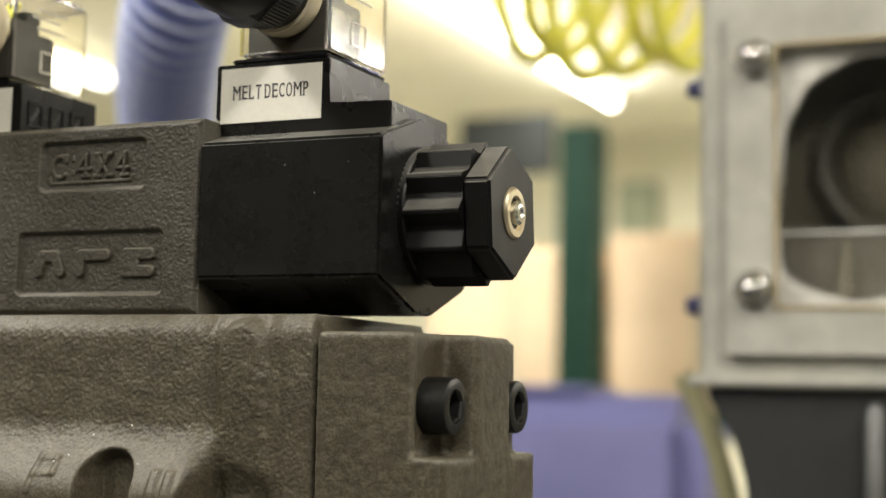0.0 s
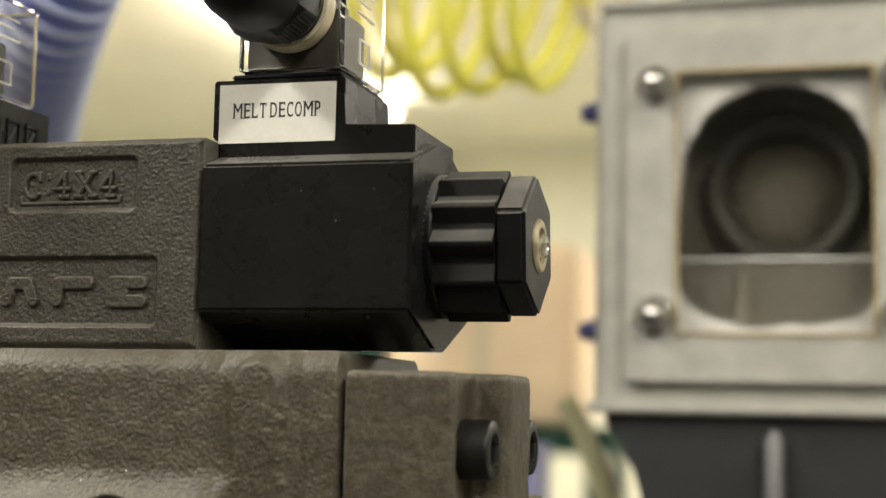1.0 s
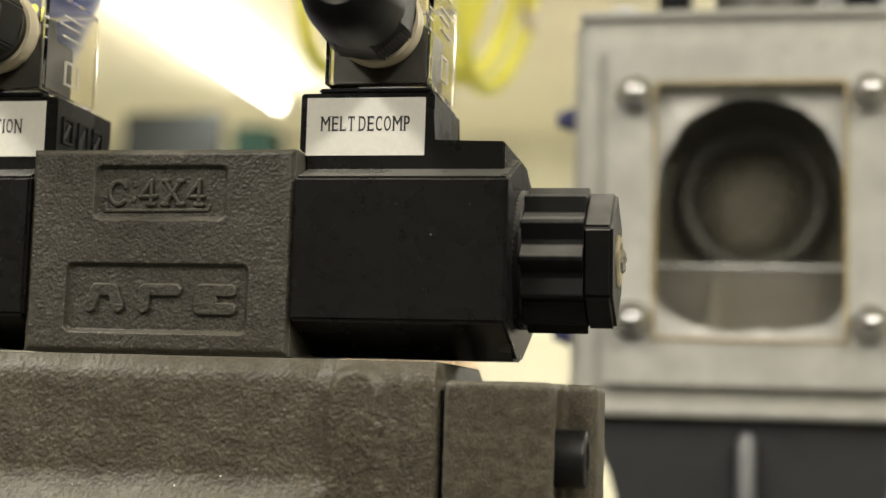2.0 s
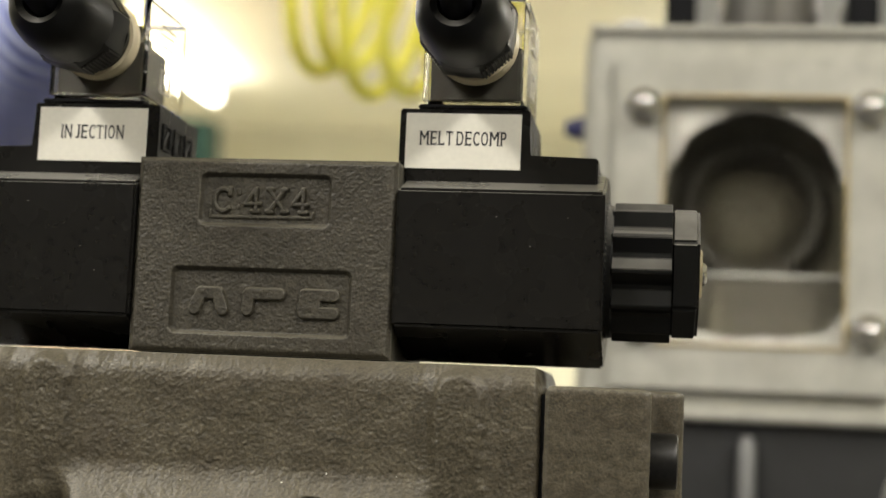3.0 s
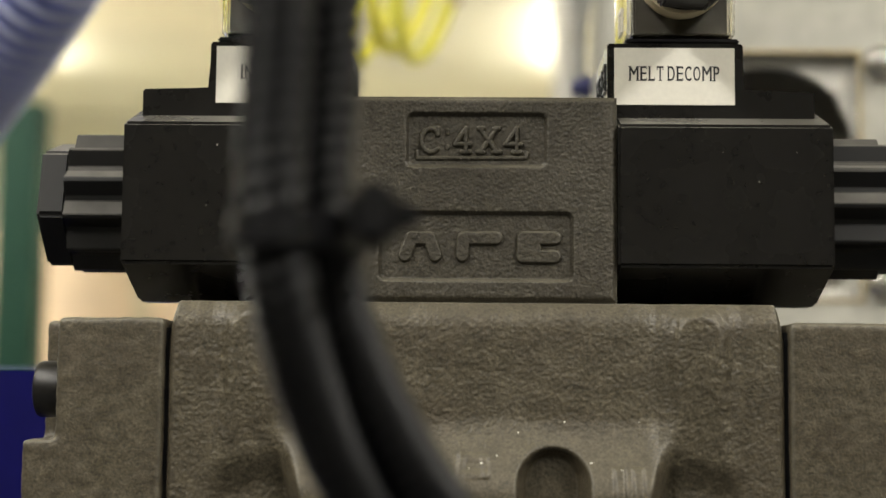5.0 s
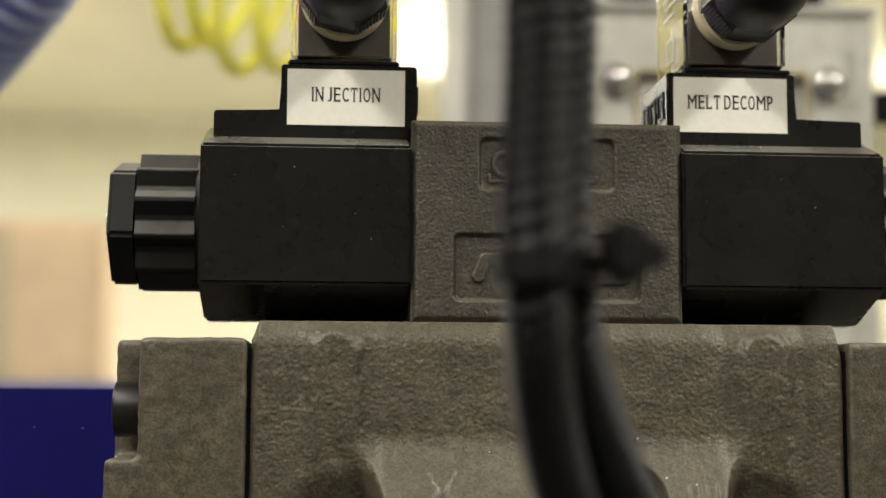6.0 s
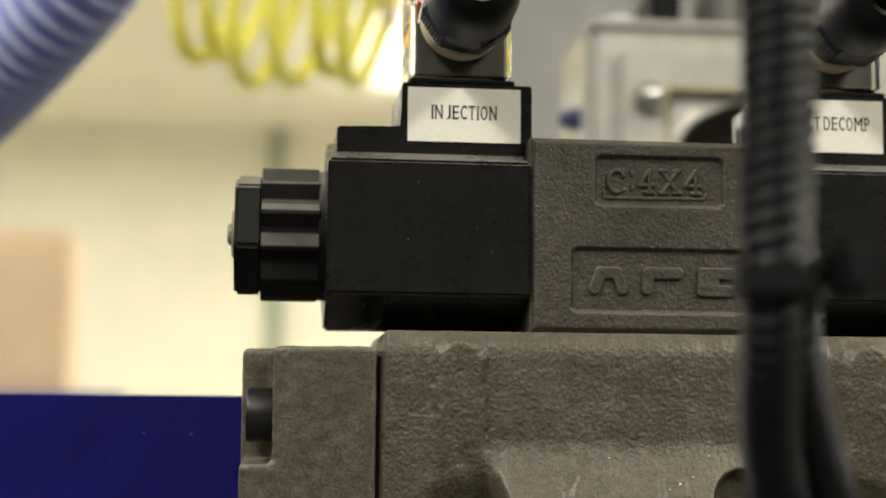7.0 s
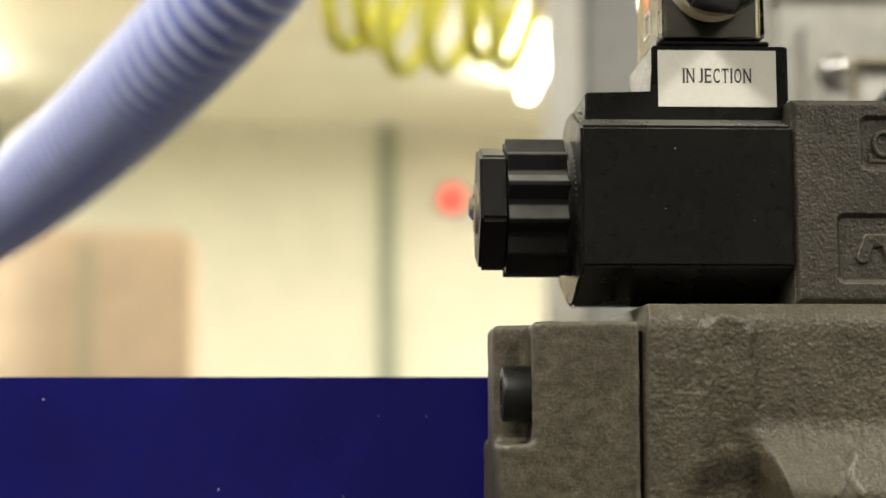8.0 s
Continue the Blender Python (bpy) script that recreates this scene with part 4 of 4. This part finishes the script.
alarm = thing("alarm_lamp", (0.262, WALL_Y - 0.14, 1.26), "red alarm lamp on the workshop wall", "lamp")
part("base", lathe([(0.135, 0), (0.135, 0.09), (0.09, 0.09), (0.09, 0)], "y", (0, 0, 0), 24), GREY, alarm)
part("lens", lathe([(0.0905, 0.07), (0.04, 0.07), (0.01, 0.05), (0.0, 0)], "y", (0, 0, 0), 24), RED_LIT, alarm, smooth=40)

# ---- hoses ----
def spline(knots, n):
    """A smooth line through the knots."""
    k = [Vector(p) for p in knots]
    k = [2 * k[0] - k[1]] + k + [2 * k[-1] - k[-2]]
    out = []
    for a, p, q, d in zip(k, k[1:], k[2:], k[3:]):
        for i in range(n):
            t = i / n
            out.append(0.5 * (2 * p + (q - a) * t + (2 * a - 5 * p + 4 * q - d) * t * t + (3 * p - a - 3 * q + d) * t ** 3))
    return out + [k[-2]]


def evenly(points, step):
    """The same line with its points one step apart."""
    out, left = [points[0]], step
    for p, q in zip(points, points[1:]):
        run, d = (q - p).length, 0.0
        while run - d >= left:
            d += left
            out.append(p.lerp(q, d / run))
            left = step
        left -= run - d
    return out


duct = thing("suction_hose", (-0.2, 0.3, 0.2), "pale blue corrugated suction hose running from ceiling to tank", "hose")
line = spline([(-0.16, 0.80, CEIL), (-0.155, 0.72, 0.80), (-0.140, 0.56, 0.44), (-0.1297, 0.364, 0.309), (-0.145, 0.296, 0.243), (-0.1816, 0.300, 0.188), (-0.2395, 0.370, 0.146),
               (-0.315, 0.49, 0.116), (-0.40, 0.63, 0.095), (-0.52, 0.85, 0.085), (-0.66, 1.13, 0.05), (-0.70, 1.17, -0.012)], 60)
pts = [p - Vector((-0.2, 0.3, 0.2)) for p in evenly(line, 0.0013)]
part("tube", tube(pts, lambda i: 0.0258 + 0.0012 * abs(math.sin(i * math.pi / 8)), 24), HOSE_BLUE, duct, smooth=50)
rib, up = [], Vector((0, 0, 1))
stretch = evenly([Vector(p) for p in pts if p[2] < 0.4], 0.0006)
for i in range(1, len(stretch) - 1):
    t = (stretch[i + 1] - stretch[i - 1]).normalized()
    side = t.cross(up).normalized()
    up = side.cross(t).normalized()
    a = 2 * math.pi * i / 17
    rib.append(stretch[i] + 0.0267 * (math.cos(a) * side + math.sin(a) * up))
part("spiral_rib", tube(rib, 0.0021, 6), HOSE_RIB, duct, "milky white spiral rib", smooth=60)
part("cuff", lathe([(0.0, 0.0290), (0.05, 0.0290)], "z", (-0.50, 0.87, -0.212), 28), RUBBER, duct, "black rubber cuff", smooth=40)

coil = thing("coiled_air_hose", (-0.105, 0.73, 0.311), "translucent yellow coiled air hose hanging in loops", "hose")
pts = []
for i in range(6 * 40 + 1):
    u = i / 40
    a = 2 * math.pi * u
    k = u / 6
    tall = 0.076 * (1 + 0.10 * math.sin(2.3 * u + 0.6))
    pts.append((-0.072 + 0.152 * k + 0.022 * math.sin(a + 0.5) + 0.005 * math.sin(1.7 * u), 0.044 * math.cos(a), tall * math.sin(a - 0.3) + 0.028 - 0.036 * math.sin(math.pi * (0.06 + 0.68 * k))))
pts = [(-0.30, 0.0, 0.30), (-0.16, 0.0, 0.19)] + pts + [(0.10, 0.0, 0.13), (0.14, 0.0, 0.32)]
part("tube", tube(pts, 0.0061, 12), YELLOW, coil, smooth=70)
for n in (2, -3):
    p = pts[n]
    part("end_fitting", lathe([(-0.012, 0.0), (-0.012, 0.0075), (0.012, 0.0075), (0.012, 0)], "z", p, 14), BRASS, coil, smooth=40)

redline = thing("red_hose", (0.322, 0.62, 0.0), "red rubber hose with a dark clamp hanging behind the machine", "hose")
part("tube", tube(bezier([(0.02, 0, 0.40), (0.005, 0, 0.25), (0.0, 0, 0.15), (0.04, 0.02, 0.09), (0.30, 0.1, -0.30), (0.32, 0.1, FLOOR)], 30), 0.0085, 14), RED, redline, smooth=60)
part("clamp", lathe([(0.17, 0.0100), (0.19, 0.0100)], "z", (0.002, 0, 0), 20), RUBBER, redline, smooth=40)


# ---- the near cable pair with its tie ----
pair = thing("cable_pair", (-0.0257, -0.165, 0.0), "two black ribbed cables bound with a cable tie", "cable")
A = spline([(0.0008, -0.010, 0.17), (0.0000, -0.006, 0.09), (-0.0005, -0.0040, 0.03), (-0.0008, -0.0030, -0.002), (0.0055, 0.016, -0.030), (0.026, 0.046, -0.070), (0.046, 0.065, -0.15)], 60)
B = spline([(0.0068, 0.002, 0.17), (0.0057, 0.0040, 0.09), (0.0050, 0.0060, 0.03), (0.0047, 0.0068, -0.002), (0.0148, 0.021, -0.030), (0.0415, 0.050, -0.070), (0.086, 0.065, -0.15)], 60)


def ribbed(points, r0, deep, pitch, step, n=20):
    """A conduit whose rounded ribs run round it as a steep spiral."""
    bm, up, rings = bmesh.new(), Vector((0, 1, 0)), []
    for i in range(1, len(points) - 1):
        t = (points[i + 1] - points[i - 1]).normalized()
        side = t.cross(up).normalized()
        up = side.cross(t).normalized()
        ring = []
        for k in range(n):
            a = 2 * math.pi * k / n
            r = r0 + deep * abs(math.sin(math.pi * i * step / pitch + a))
            ring.append(bm.verts.new(points[i] + r * (math.cos(a) * side + math.sin(a) * up)))
        rings.append(ring)
    for p, q in zip(rings, rings[1:]):
        for k in range(n):
            bm.faces.new((p[k], p[(k + 1) % n], q[(k + 1) % n], q[k]))
    bm.faces.new(rings[0][::-1])
    bm.faces.new(rings[-1])
    return bm


for path in (A, B):
    part("cable", ribbed(evenly(path, 0.0003), 0.0037, 0.0012, 0.0028, 0.0003), CONDUIT, pair, smooth=70)
# the tie lies as an oval band round both cables
ax_, ay_, bx_, by_ = -0.0008, -0.0032, 0.0047, 0.0066
lean = math.atan2(by_ - ay_, bx_ - ax_)


def oval(r, n=16):
    first = [(ax_ + r * math.cos(lean + math.pi / 2 + math.pi * k / n), ay_ + r * math.sin(lean + math.pi / 2 + math.pi * k / n)) for k in range(n + 1)]
    return first + [(bx_ + r * math.cos(lean - math.pi / 2 + math.pi * k / n), by_ + r * math.sin(lean - math.pi / 2 + math.pi * k / n)) for k in range(n + 1)]


bm = bmesh.new()
outer, inner = oval(0.0060), oval(0.0048)
vs = [[bm.verts.new((x, y, z)) for x, y in loop] for loop in (outer, inner) for z in (-0.0032, 0.0012)]
for i in range(len(outer)):
    j = (i + 1) % len(outer)
    for p, q in ((0, 1), (1, 3), (3, 2), (2, 0)):
        bm.faces.new((vs[p][i], vs[p][j], vs[q][j], vs[q][i]))
band = part("cable_tie", bm, CONDUIT, pair, "black plastic cable tie", smooth=40)
part("tie_head", box(0.0088, 0.0154, -0.0046, 0.0030, -0.0032, 0.0052), CONDUIT, band, bevel=0.0016, segments=3, smooth=40)
part("tie_tail", box(0.0152, 0.0178, -0.0020, -0.0006, -0.0008, 0.0026), CONDUIT, band, bevel=0.0003)


# ---- specks of dust and chipped paint ----
def specks(name, label, spots, seed, size=1.0):
    rnd = random.Random(seed)
    bm = bmesh.new()
    for x, y, z in spots:
        r = size * rnd.uniform(0.00014, 0.00030)
        bmesh.ops.create_icosphere(bm, subdivisions=1, radius=r, matrix=Matrix.Translation((x, y, z)) @ Matrix.Diagonal((rnd.uniform(0.6, 1.6), 0.5, rnd.uniform(0.6, 1.4), 1)))
    ob = put(name, bm, PAPER)
    return tagged(ob, label, "dust", kind="stuff")


rnd = random.Random(4)
specks("dust_specks", "fine white dust specks on the blue panel", [(rnd.uniform(-0.26, -0.11), 0.0599, rnd.uniform(-0.058, -0.02)) for _ in range(9)], 1)
spots = []
for _ in range(9):
    x, z = rnd.uniform(-0.042, 0.044), rnd.uniform(-0.040, -0.026)
    spots.append((x, -0.0063 + main_front(x, z, 0.0), z - 0.0004))
specks("dust_specks", "fine white dust specks on the valve ledge", spots, 2)
rnd = random.Random(11)
specks("dust_specks", "fine white dust specks on the black solenoid faces", [(rnd.choice((-1, 1)) * rnd.uniform(0.040, 0.083), -0.0007, rnd.uniform(0.011, 0.041)) for _ in range(7)], 3, 0.55)
